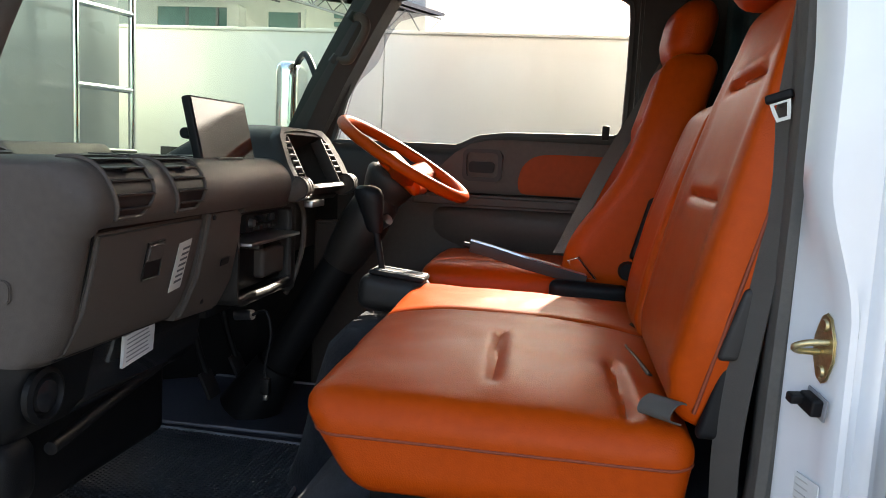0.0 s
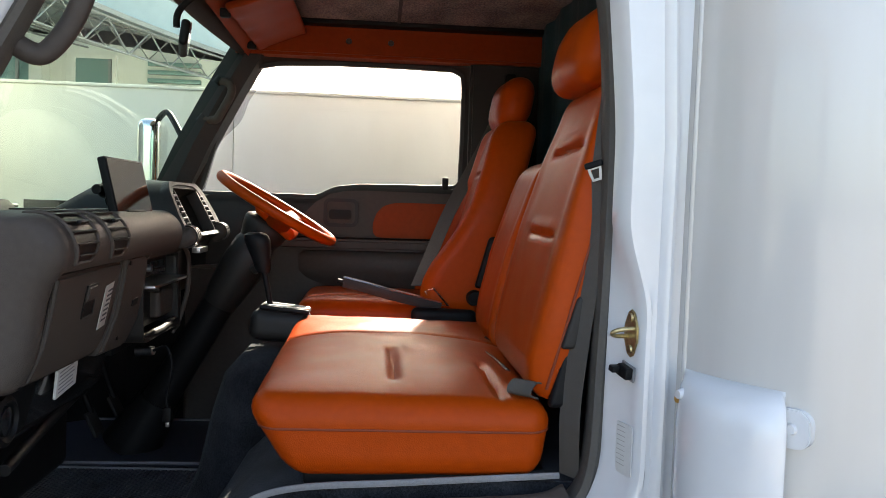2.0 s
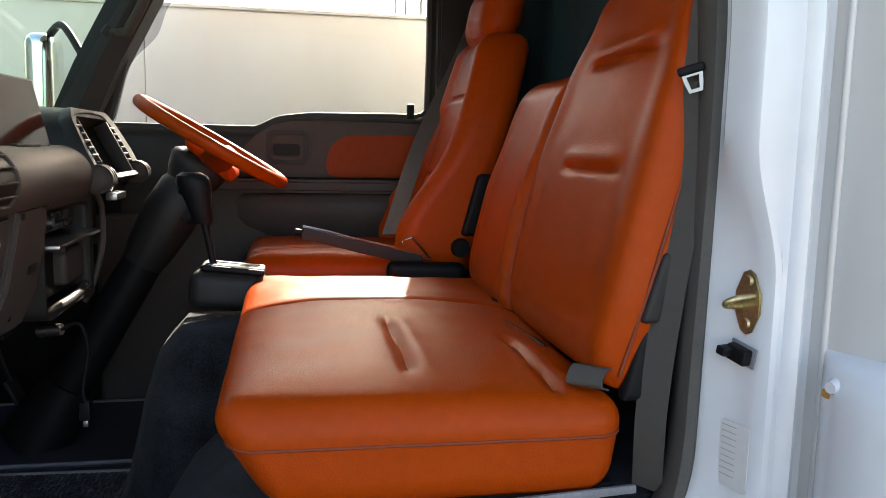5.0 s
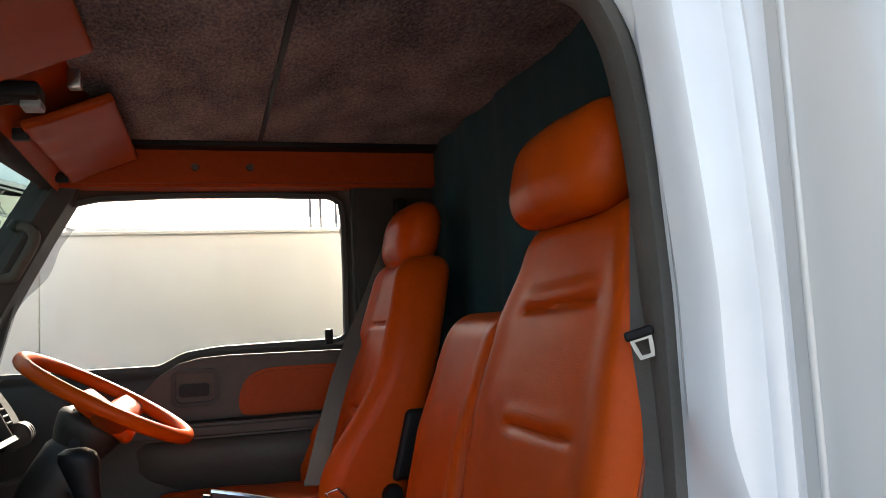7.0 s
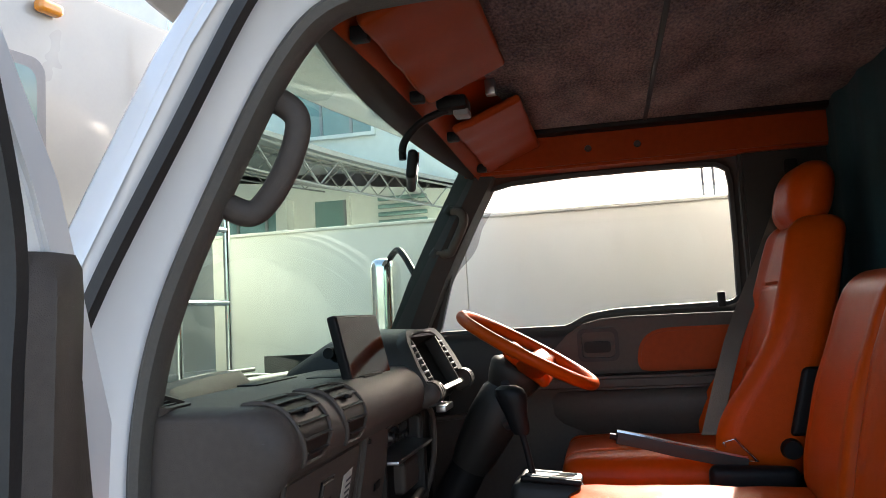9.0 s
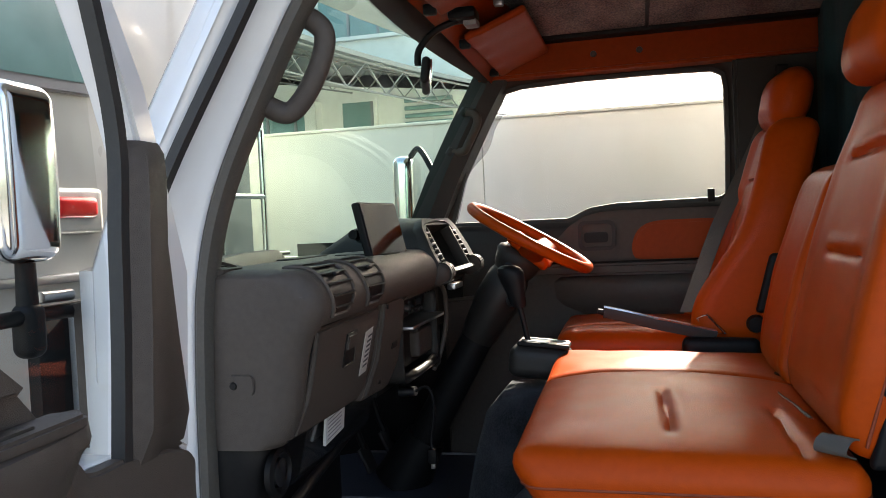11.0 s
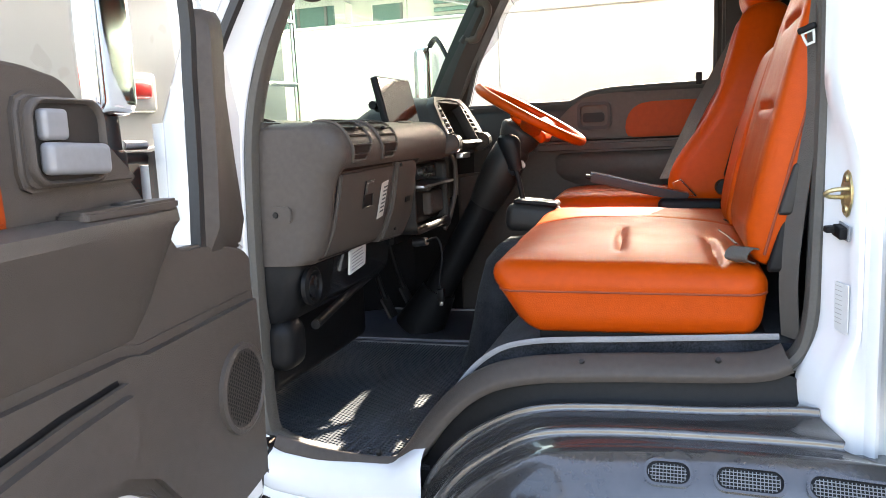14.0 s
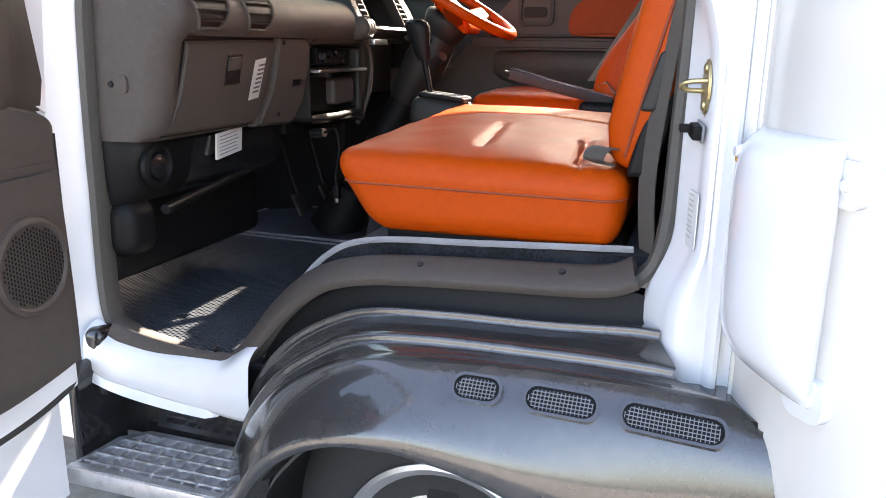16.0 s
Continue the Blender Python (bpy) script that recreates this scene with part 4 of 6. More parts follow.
# padded roll over the centre stack, ending at the instrument hood
roll = []
for y in np.linspace(0.605, 0.935, 24):
    f = 1 - 0.22 * ease(0.88, 0.935, y)
    pts = [(-1.02, 1.735), (-0.92, 1.765), (-0.80, 1.784), (-0.72, 1.787), (-0.65, 1.788)] + [roll_at(a, ROLL_R * f) for a in range(95, -61, -9)] + [(-0.62, 1.668), (-0.80, 1.66), (-1.02, 1.66)]
    roll.append([Vector((x, y, z)) for x, z in pts])
part("upper_roll", loft(roll, True, True), PLASTIC, dash, smooth=50)
part("far_top", loft([[Vector((x, y, z)) for x, z in ((-1.02, 1.735), (-0.80, 1.765), (-0.70, 1.76), (-0.66, 1.72), (-0.66, 1.50), (-1.02, 1.50))] for y in (0.935, 1.2, 1.46)], True, True), PLASTIC_DARK, dash)
# raised ledge along the foot of the windscreen
led = []
for y in np.linspace(0.13, 0.66, 24):
    xs = -0.80 - 0.20 * (1 - ((y - 0.76) / 0.79) ** 2)
    h = 0.020 * ease(0.13, 0.17, y) * ease(0.66, 0.64, y)
    led.append([Vector((x, y, z)) for x, z in ((xs + 0.03, 1.772), (xs + 0.03, 1.782 + h), (xs + 0.055, 1.786 + h), (xs + 0.095, 1.785 + h), (xs + 0.108, 1.780 + h * 0.6), (xs + 0.116, 1.772))])
part("demister_ledge", loft(led, True, True), PLASTIC, dash)
part("defroster_slot", box(-0.80, -0.755, 0.42, 0.62, 1.7845, 1.7885, 0.001), BLACK, dash)


def roll_vent(a, b):
    """A vent let into the padded roll between a and b in y: dark mouth, raised rim, curved-in slats."""
    def on(angle, y, up):
        x, z = roll_at(angle, ROLL_R + up)
        return Vector((x, y, z))
    w = b - a

    def right(t):                                         # rounded far side of the mouth
        return b - 0.45 * w * max(0, (t - 58) / 46) ** 2 - 0.30 * w * max(0, (22 - t) / 46) ** 2

    def left(t):
        return a + 0.016 * (1 - ease(-24, 30, t)) - 0.012 * ease(60, 104, t)
    angles = list(range(104, -25, -8))
    v = part("vent", loft([[on(t, left(t) + (right(t) - left(t)) * k / 4, 0.0015) for k in range(5)] for t in angles], False, False), BLACK, dash)
    edge = [on(t, left(t), 0.002) for t in angles] + [on(-24, left(-24) + (right(-24) - left(-24)) * k / 4, 0.002) for k in (1, 2, 3)] + [on(t, right(t), 0.002) for t in angles[::-1]] + [on(104, right(104) + (left(104) - right(104)) * k / 4, 0.002) for k in (1, 2, 3)]
    part("rim", sweep(edge, [(0.004 * math.cos(q * math.pi / 4), 0.0045 * math.sin(q * math.pi / 4)) for q in range(8)], True, up=(0.7, 0.1, 0.7)), PLASTIC, v)
    for t in (88, 68, 48, 28, 8, -10):
        part("slat", sweep([on(t, left(t) + 0.003, 0.004), on(t, (left(t) + right(t)) / 2, 0.0045), on(t, right(t) - 0.003, 0.004)], [(-0.0045, -0.0012), (0.0045, -0.0012), (0.0045, 0.0012), (-0.0045, 0.0012)], up=(0.2, 0, 1)), PLASTIC_DARK, v)
    part("vane_tab", moved(soft((0.010, 0.022, 0.008), 0.003, (2, 2, 2)), Matrix.Translation(on(42, (a + b) / 2, 0.008))), BLACK, v)


roll_vent(0.060, 0.185)
roll_vent(0.250, 0.372)


def vent(x, y, z, w, h, turn=0.0, slats=5, parent=None, lean=12):
    """A small vent: dark well, rounded rim and slats, facing +x."""
    m = Matrix.Translation((x, y, z)) @ Matrix.Rotation(radians(turn), 4, "Z") @ Matrix.Rotation(radians(-lean), 4, "Y")
    v = part("vent", moved(box(-0.03, -0.015, -w / 2, w / 2, -h / 2, h / 2, 0.004), m), BLACK, parent or dash)
    part("rim", moved(ring_plate(rounded(-w / 2 - 0.006, w / 2 + 0.006, -h / 2 - 0.006, h / 2 + 0.006, 0.012), rounded(-w / 2 + 0.002, w / 2 - 0.002, -h / 2 + 0.002, h / 2 - 0.002, 0.008), 0, -0.022, 0.004), m), PLASTIC, v)
    for k in range(slats):
        zz = -h / 2 + h * (k + 0.5) / slats
        part("slat", moved(box(-0.014, -0.001, -w / 2 + 0.003, w / 2 - 0.003, zz - 0.0017, zz + 0.0017), m), PLASTIC_DARK, v)


vent(-0.735, 0.048, 1.795, 0.070, 0.050, 0, 4, lean=74)


def faced(outline, x0, x1, r=0.004):
    """A flat outline in y and z laid on the sloping dashboard front, standing from x0 to x1 off it, with soft edges."""
    bm = slab(outline, 0, x0, x1, r, 3)
    for v in bm.verts:
        v.co.x += face_x(v.co.z)
    return bm


# glovebox lid in its dark gap, latch and worn sticker
LID = [(0.076, 1.669), (0.074, 1.63), (0.068, 1.59), (0.058, 1.54), (0.044, 1.495), (0.036, 1.474), (0.382, 1.472), (0.398, 1.495), (0.413, 1.54), (0.424, 1.60), (0.432, 1.674), (0.25, 1.672)]
part("lid_gap", faced([(y + (0.004 if y > 0.2 else -0.004), z + (0.004 if z > 1.57 else -0.003)) for y, z in LID], -0.014, -0.0045, 0.0), BLACK, dash)
lid = part("glovebox_lid", faced(LID, -0.02, 0.003, 0.006), PLASTIC, dash, "glovebox lid", smooth=30)
part("latch_cup", faced([(0.222, 1.572), (0.278, 1.574), (0.284, 1.640), (0.228, 1.638)], 0.002, 0.0042, 0.0), BLACK, lid)
part("latch", faced([(0.226, 1.604), (0.276, 1.606), (0.281, 1.637), (0.231, 1.635)], 0.002, 0.009, 0.003), PLASTIC, lid, "glovebox latch")
part("latch_rim", sweep([Vector((face_x(z) + 0.0045, y, z)) for y, z in ((0.222, 1.572), (0.278, 1.574), (0.284, 1.640), (0.228, 1.638))], 0.0022, True), PLASTIC_DARK, lid)
lab = part("sticker", faced([(0.328, 1.532), (0.372, 1.537), (0.392, 1.632), (0.345, 1.626)], 0.0025, 0.0042, 0.0), PAPER_OLD, lid, "worn paper sticker")
for k in range(7):
    part("print_bar", faced([(0.342 + 0.003 * k, 1.548 + k * 0.0105), (0.368 + 0.003 * k, 1.551 + k * 0.0105), (0.369 + 0.003 * k, 1.5555 + k * 0.0105), (0.343 + 0.003 * k, 1.5525 + k * 0.0105)], 0.004, 0.0048, 0.0), INK, lab)
# screw cover on the end of the dashboard
part("screw_cover", slab(rounded(-0.705, -0.650, 1.562, 1.600, 0.012), 1, -0.003, 0.004, 0.0015), PLASTIC, dash)
part("screw", cyl((-0.690, -0.002, 1.581), (-0.690, -0.006, 1.581), 0.008, 0.006, 12), BLACK, dash)
# narrow panel beside the centre stack
part("side_panel", faced([(0.439, 1.684), (0.434, 1.62), (0.424, 1.55), (0.408, 1.495), (0.392, 1.462), (0.565, 1.455), (0.588, 1.472), (0.600, 1.52), (0.606, 1.60), (0.604, 1.655), (0.592, 1.676), (0.57, 1.685)], -0.03, 0.012, 0.008), PLASTIC, dash, "narrow dashboard panel", smooth=30)
part("panel_slot", faced([(0.525, 1.558), (0.562, 1.560), (0.563, 1.575), (0.526, 1.573)], 0.011, 0.0135, 0.0), BLACK, dash)
for y, z in ((0.458, 1.668), (0.480, 1.488)):
    part("screw", cyl((face_x(z) + 0.010, y, z), (face_x(z) + 0.015, y, z), 0.006, 0.005, 10), BLACK, dash)
# centre stack with open radio slot and tray
part("stack_frame", ring_plate(rounded(0.612, 0.985, 1.448, 1.675, 0.03), rounded(0.622, 0.955, 1.458, 1.662, 0.02), 0, -0.63, -0.560), PLASTIC_DARK, dash)
part("bay_back", box(-0.67, -0.635, 0.61, 0.98, 1.42, 1.67), BLACK, dash)
radio = part("radio", box(-0.635, -0.588, 0.72, 0.93, 1.608, 1.656, 0.004), BLACK, dash, "black car radio")
for k in range(5):
    part("radio_button", box(-0.589, -0.584, 0.765 + k * 0.03, 0.785 + k * 0.03, 1.613, 1.622, 0.001), PLASTIC_DARK, radio)
part("radio_display", box(-0.589, -0.586, 0.765, 0.90, 1.628, 1.648, 0.001), SCREEN, radio)
part("radio_dial", cyl((-0.589, 0.742, 1.632), (-0.576, 0.742, 1.632), 0.011, 0.009, 16), STEEL, radio)
part("cable_loom", sweep(spline([(-0.62, 0.64, 1.655), (-0.60, 0.665, 1.63), (-0.61, 0.69, 1.612), (-0.595, 0.70, 1.60)], 16), 0.006), BLACK, dash)
part("tray_lip", box(-0.635, -0.535, 0.63, 0.955, 1.588, 1.597, 0.003), STEEL, dash, "bright pulled-out tray edge")
part("tray_support", box(-0.60, -0.545, 0.70, 0.725, 1.574, 1.590, 0.003), PLASTIC_DARK, dash)
part("lower_pocket", box(-0.63, -0.59, 0.63, 0.95, 1.475, 1.575, 0.004), BLACK, dash)
part("ashtray", soft((0.05, 0.14, 0.075), 0.012, (3, 4, 3), lambda p: Vector((-0.588 + p.x, 0.845 + p.y, 1.530 + p.z))), PLASTIC, dash, "grey-brown ashtray drawer")
part("lower_bar", sweep([(-0.57, 0.63, 1.462), (-0.565, 0.80, 1.460), (-0.57, 0.95, 1.466)], 0.010), PLASTIC_DARK, dash)
part("stack_cheek", soft((0.105, 0.045, 0.25), 0.016, (3, 2, 5), lambda p: Vector((-0.612 + p.x, 0.975 + p.y, 1.555 + p.z))), PLASTIC_DARK, dash)
part("stack_edge", sweep(spline([(-0.545, 0.955, 1.68), (-0.538, 0.985, 1.64), (-0.542, 0.99, 1.55), (-0.56, 0.985, 1.47), (-0.58, 0.97, 1.42)], 24), 0.007), PLASTIC, dash)
socket = part("lighter_socket", cyl((-0.60, 0.70, 1.415), (-0.555, 0.69, 1.42), 0.014, 0.012, 14), STEEL, dash)
cable = thing("charger_cable", "thin black cable hanging from the lighter socket", "cable")
part("cord", sweep(spline([(-0.555, 0.69, 1.42), (-0.52, 0.685, 1.43), (-0.505, 0.68, 1.38), (-0.515, 0.675, 1.30), (-0.51, 0.67, 1.27)], 30), 0.004), BLACK, cable)
part("plug", box(-0.522, -0.50, 0.66, 0.68, 1.235, 1.275, 0.004), BLACK, cable)
part("plug_tip", box(-0.516, -0.506, 0.665, 0.675, 1.222, 1.236, 0.001), STEEL, cable)

# black underside of the dashboard
under = thing("dashboard_underside", "glossy black panel and heater box under the dashboard", "dashboard panel")
part("panel", loft([[Vector((x, y, z)) for x, z in ((-0.66, 1.475), (-0.645, 1.45), (-0.665, 1.36), (-0.70, 1.32), (-0.80, 1.31), (-0.80, 1.475))] for y in (0.2, 0.45, 0.62)], True, True), BLACK_GLOSS, under)
part("end_panel", loft([[Vector((x - d if x > -0.79 else x, y, z)) for x, z in ((-0.66, 1.475), (-0.645, 1.45), (-0.652, 1.41), (-0.665, 1.36), (-0.70, 1.32), (-0.80, 1.31), (-0.80, 1.475))] for y, d in ((0.002, 0.11), (0.006, 0.075), (0.015, 0.04), (0.03, 0.016), (0.05, 0.004), (0.08, 0.0), (0.198, 0.0))], True, True), BLACK, under)
part("duct", lathe([(0.045, 0.0), (0.047, 0.012), (0.038, 0.016), (0.032, 0.004), (0.012, 0.002)], (-0.650, 0.062, 1.405), "X", 28), BLACK, under)
part("duct_core", lathe([(0.030, 0.0), (0.026, 0.014), (0.01, 0.018)], (-0.650, 0.062, 1.405), "X", 24), BLACK_GLOSS, under)
part("rail", sweep(spline([(-0.66, 0.10, 1.30), (-0.68, 0.3, 1.315), (-0.70, 0.55, 1.335)], 12), 0.012), BLACK, under)
part("heater_box", soft((0.26, 0.62, 0.20), 0.03, (4, 6, 4), lambda p: Vector((-0.88 + p.x, 0.34 + p.y, 1.23 + p.z))), BLACK, under)
part("corner_box", soft((0.12, 0.11, 0.13), 0.04, (3, 3, 3), lambda p: Vector((-0.745 + p.x, 0.065 + p.y, 1.262 + p.z))), BLACK, under)
st = part("sticker", moved(box(-0.003, 0.003, -0.055, 0.055, -0.032, 0.032), Matrix.Translation((-0.640, 0.335, 1.427)) @ Matrix.Rotation(radians(6), 4, "X") @ Matrix.Rotation(radians(8), 4, "Y")), PAPER, under, "white printed sticker")
for k in range(6):
    part("print_bar", moved(box(0.003, 0.0036, -0.045, 0.03 + 0.004 * (k % 3), 0.022 - k * 0.009, 0.0245 - k * 0.009), Matrix.Translation((-0.640, 0.335, 1.427)) @ Matrix.Rotation(radians(6), 4, "X") @ Matrix.Rotation(radians(8), 4, "Y")), GREY_LIGHT, st)

# instrument hood
hood = thing("instrument_cluster", "dark instrument hood with vents beside the gauge well", "instrument cluster")
HY = [0.845, 0.87, 0.91, 0.97, 1.07, 1.17, 1.24, 1.29, 1.325]
HT = [1.785, 1.835, 1.862, 1.872, 1.876, 1.874, 1.862, 1.83, 1.785]
part("hood", loft([[Vector((-0.90, y, z - 0.08)), Vector((-0.80, y, z - 0.02)), Vector((-0.70, y, z)), Vector((-0.60, y, z - 0.004)), Vector((-0.575, y, z - 0.012)), Vector((-0.59, y, z - 0.025)), Vector((-0.72, y, z - 0.03)), Vector((-0.9, y, z - 0.10))] for y, z in zip(HY, HT)], True, True), PLASTIC_DARK, hood)
hm = Matrix.Translation((-0.553, 1.09, 1.79)) @ Matrix.Rotation(radians(-27), 4, "Y")
FACE_O = resample([(-0.245, -0.095), (0.245, -0.095), (0.25, -0.02), (0.215, 0.06), (0.17, 0.088), (-0.17, 0.088), (-0.215, 0.06), (-0.25, -0.02)], 64)
FACE_I = resample([(-0.195, -0.08), (0.195, -0.08), (0.20, -0.02), (0.175, 0.045), (0.145, 0.066), (-0.145, 0.066), (-0.175, 0.045), (-0.20, -0.02)], 64)
part("bezel", moved(loft([[Vector((d, p.x * k, p.y * k)) for p in o] for o, d, k in ((FACE_O, -0.05, 1.0), (FACE_O, 0.0, 1.0), (FACE_O, 0.010, 0.97), (FACE_I, 0.006, 1.0), (FACE_I, -0.10, 0.98))], True, False), hm), PLASTIC_DARK, hood, "dark grey bezel")
part("gauge_well", moved(box(-0.11, -0.10, -0.2, 0.2, -0.09, 0.075), hm), BLACK, hood)
part("gauge_face", moved(box(-0.099, -0.096, -0.14, 0.14, -0.07, 0.05, 0.001), hm), SCREEN, hood)
for s in (-1, 1):
    v = part("vent", moved(box(-0.03, -0.012, s * 0.165 - 0.024, s * 0.165 + 0.024, -0.055, 0.05, 0.004), hm), BLACK, hood)
    for k in range(6):
        part("slat", moved(box(-0.012, 0.008, s * 0.165 - 0.023, s * 0.165 + 0.023, -0.05 + k * 0.018, -0.0455 + k * 0.018, 0.001), hm), GREY_LIGHT if k % 2 else PLASTIC_DARK, v)
    part("vent_side", moved(box(-0.03, 0.006, s * 0.140 - 0.004, s * 0.140 + 0.004, -0.08, 0.06, 0.002), hm), PLASTIC_DARK, hood)
    part("corner_boss", moved(soft((0.07, 0.075, 0.06), 0.026, (3, 4, 3)), hm @ Matrix.Translation((-0.005, s * 0.212, -0.085))), PLASTIC, hood)
    for k in range(3):
        part("boss_rib", moved(cyl((0.0, -0.004, 0), (0.0, 0.004, 0), 0.032, n=18), hm @ Matrix.Translation((0.0, s * 0.212 - 0.02 + 0.02 * k, -0.085))), PLASTIC_DARK, hood)
part("lower_lip", loft([[Vector((x, y, z)) for x, z in ((-0.66, 1.70), (-0.55, 1.695), (-0.54, 1.682), (-0.55, 1.67), (-0.66, 1.67))] for y in (0.88, 1.0, 1.15, 1.29)], True, True), PLASTIC_DARK, hood)
part("bright_strip", box(-0.51, -0.485, 0.90, 1.0, 1.665, 1.682, 0.003), STEEL, hood)

# monitor on the dash top
mon = thing("monitor", "slim black monitor on a bracket on the dash top", "monitor")
mm = Matrix.Translation((-0.60, 0.605, 1.838)) @ Matrix.Rotation(radians(-2), 4, "Z") @ Matrix.Rotation(radians(-13), 4, "Y")
part("case", moved(soft((0.020, 0.255, 0.155), 0.005, (2, 3, 3)), mm), BLACK, mon)
part("screen", moved(box(0.0095, 0.0112, -0.122, 0.122, -0.070, 0.072), mm), SCREEN, mon, "dark glossy screen")
part("bracket", moved(join(box(-0.05, -0.01, -0.03, 0.03, -0.03, 0.03, 0.006), cyl((-0.04, -0.05, 0.0), (-0.04, 0.05, 0.0), 0.012), cyl((-0.04, 0, -0.02), (-0.055, 0, -0.08), 0.012)), mm), BLACK, mon)
part("foot", box(-0.70, -0.57, 0.53, 0.66, 1.782, 1.79, 0.003), BLACK, mon)
part("knob", moved(cyl((-0.045, -0.05, 0.01), (-0.045, -0.075, 0.01), 0.014, 0.012, 12), mm), BLACK, mon)

# steering wheel and column
wheel = thing("steering_wheel", "two-spoke steering wheel wrapped in orange leather", "steering wheel")
WC = Vector((-0.298, 1.13, 1.80))
wm = Matrix.Translation(WC) @ Matrix.Rotation(radians(30), 4, "Y")
part("rim", moved(sweep([(0.198 * math.cos(2 * math.pi * k / 72), 0.198 * math.sin(2 * math.pi * k / 72), 0) for k in range(72)], [(0.0165 * math.cos(a * math.pi / 6), 0.0165 * math.sin(a * math.pi / 6)) for a in range(12)], True), wm), LEATHER, wheel)
part("hub", moved(soft((0.15, 0.15, 0.040), 0.018, (6, 6, 3), lambda p: Vector((p.x + 0.02, p.y, p.z - 0.034 - 0.2 * p.x))), wm), LEATHER, wheel, "padded orange hub")
for s in (-1, 1):
    part("spoke", moved(loft([[Vector((0.03 + 0.02 * f - w * 0.5, s * (0.05 + 0.145 * f), -0.05 + 0.05 * f + h)) for w, h in ((-0.075, 0), (-0.045, 0.012), (0.045, 0.012), (0.075, 0), (0.045, -0.012), (-0.045, -0.012))] for f in (0, 0.35, 0.7, 1.0)]), wm), LEATHER, wheel)
part("boss", moved(lathe([(0.055, -0.045), (0.072, -0.056), (0.076, -0.068), (0.068, -0.10), (0.055, -0.13), (0.042, -0.15)], (0, 0, 0), "Z", 32), wm), PLASTIC_DARK, wheel, "dark plastic wheel boss")
col = thing("steering_column", "dark grey steering column shroud with stalks", "steering column")
ax = Vector((-0.50, 0, -0.866))
part("shroud", loft([[WC + ax * d + Vector((a * math.cos(q) * 0.866, b * math.sin(q), a * math.cos(q) * -0.5)) for q in np.linspace(0, 2 * math.pi, 20, endpoint=False)] for d, a, b in ((0.10, 0.045, 0.05), (0.14, 0.065, 0.07), (0.22, 0.07, 0.075), (0.32, 0.06, 0.065), (0.36, 0.05, 0.055))]), PLASTIC_DARK, col)
part("tube", cyl(WC + ax * 0.34, WC + ax * 0.86, 0.050, 0.056, 24), BLACK, col)
part("boot", cyl(WC + ax * 0.72, WC + ax * 0.895, 0.065, 0.095, 24), BLACK, col)
part("stalk", cyl(WC + ax * 0.15 + Vector((0, -0.05, 0)), WC + ax * 0.12 + Vector((0.02, -0.19, 0.03)), 0.008, 0.011, 12), BLACK, col)
part("stalk", cyl(WC + ax * 0.15 + Vector((0, 0.05, 0)), WC + ax * 0.12 + Vector((0.02, 0.19, 0.03)), 0.008, 0.011, 12), BLACK, col)
part("ignition_lock", cyl(WC + ax * 0.2 + Vector((0.04, -0.06, -0.02)), WC + ax * 0.18 + Vector((0.07, -0.085, -0.01)), 0.016, n=14), STEEL, col)
for y in (1.02, 1.22):
    pd = thing("pedal", "black rubber foot pedal", "pedal", "pedals")
    part("arm", sweep(spline([(-0.90, y, 1.42), (-0.86, y, 1.25), (-0.83, y, 1.16)], 8), 0.010), BLACK, pd)
    part("pad", moved(box(-0.006, 0.006, -0.035, 0.035, -0.04, 0.04, 0.004), Matrix.Translation((-0.82, y, 1.13)) @ Matrix.Rotation(radians(-25), 4, "Y")), RUBBER, pd)

# ---- open passenger door ----
door = tagged(new("door_1"), "open passenger door with grey-brown trim, seen from inside", "door", kind="structure")
DA = radians(-86)
door.matrix_world = Matrix.Translation((-0.70, -0.07, 0)) @ Matrix.Rotation(DA, 4, "Z")
W0 = 0.059                                                # inner face of the trim


def dpart(name, bm, mat, label="", parent=None, smooth=40):
    return part(name, bm, mat, parent or door, label, smooth)


TR = [(0.148, 1.085), (0.17, 1.062), (0.36, 1.043), (0.44, 1.07), (0.50, 1.145), (0.56, 1.205), (0.635, 1.24), (0.72, 1.235), (0.80, 1.19), (1.12, 1.15), (1.14, 1.80), (1.10, 1.86), (0.80, 1.862), (0.69, 1.852), (0.63, 1.826),
      (0.535, 1.715), (0.43, 1.60), (0.402, 1.577), (0.316, 1.571), (0.172, 1.535), (0.160, 1.47), (0.150, 1.3)]
dpart("trim_panel", slab([(p.x, p.z) for p in spline([(u, 0, z) for u, z in TR], 132, True)], 1, W0 - 0.03, W0 - 0.002, 0.005, 3), PLASTIC, smooth=60)
dpart("lower_bulge", slab([(0.168, 1.458), (0.55, 1.450), (0.60, 1.46), (1.13, 1.46), (1.13, 1.17), (0.80, 1.21), (0.72, 1.252), (0.635, 1.255), (0.56, 1.22), (0.47, 1.12), (0.42, 1.085), (0.35, 1.062), (0.18, 1.08), (0.162, 1.3)], 1, W0 - 0.016, W0 + 0.016, 0.015, 6), PLASTIC, smooth=60)
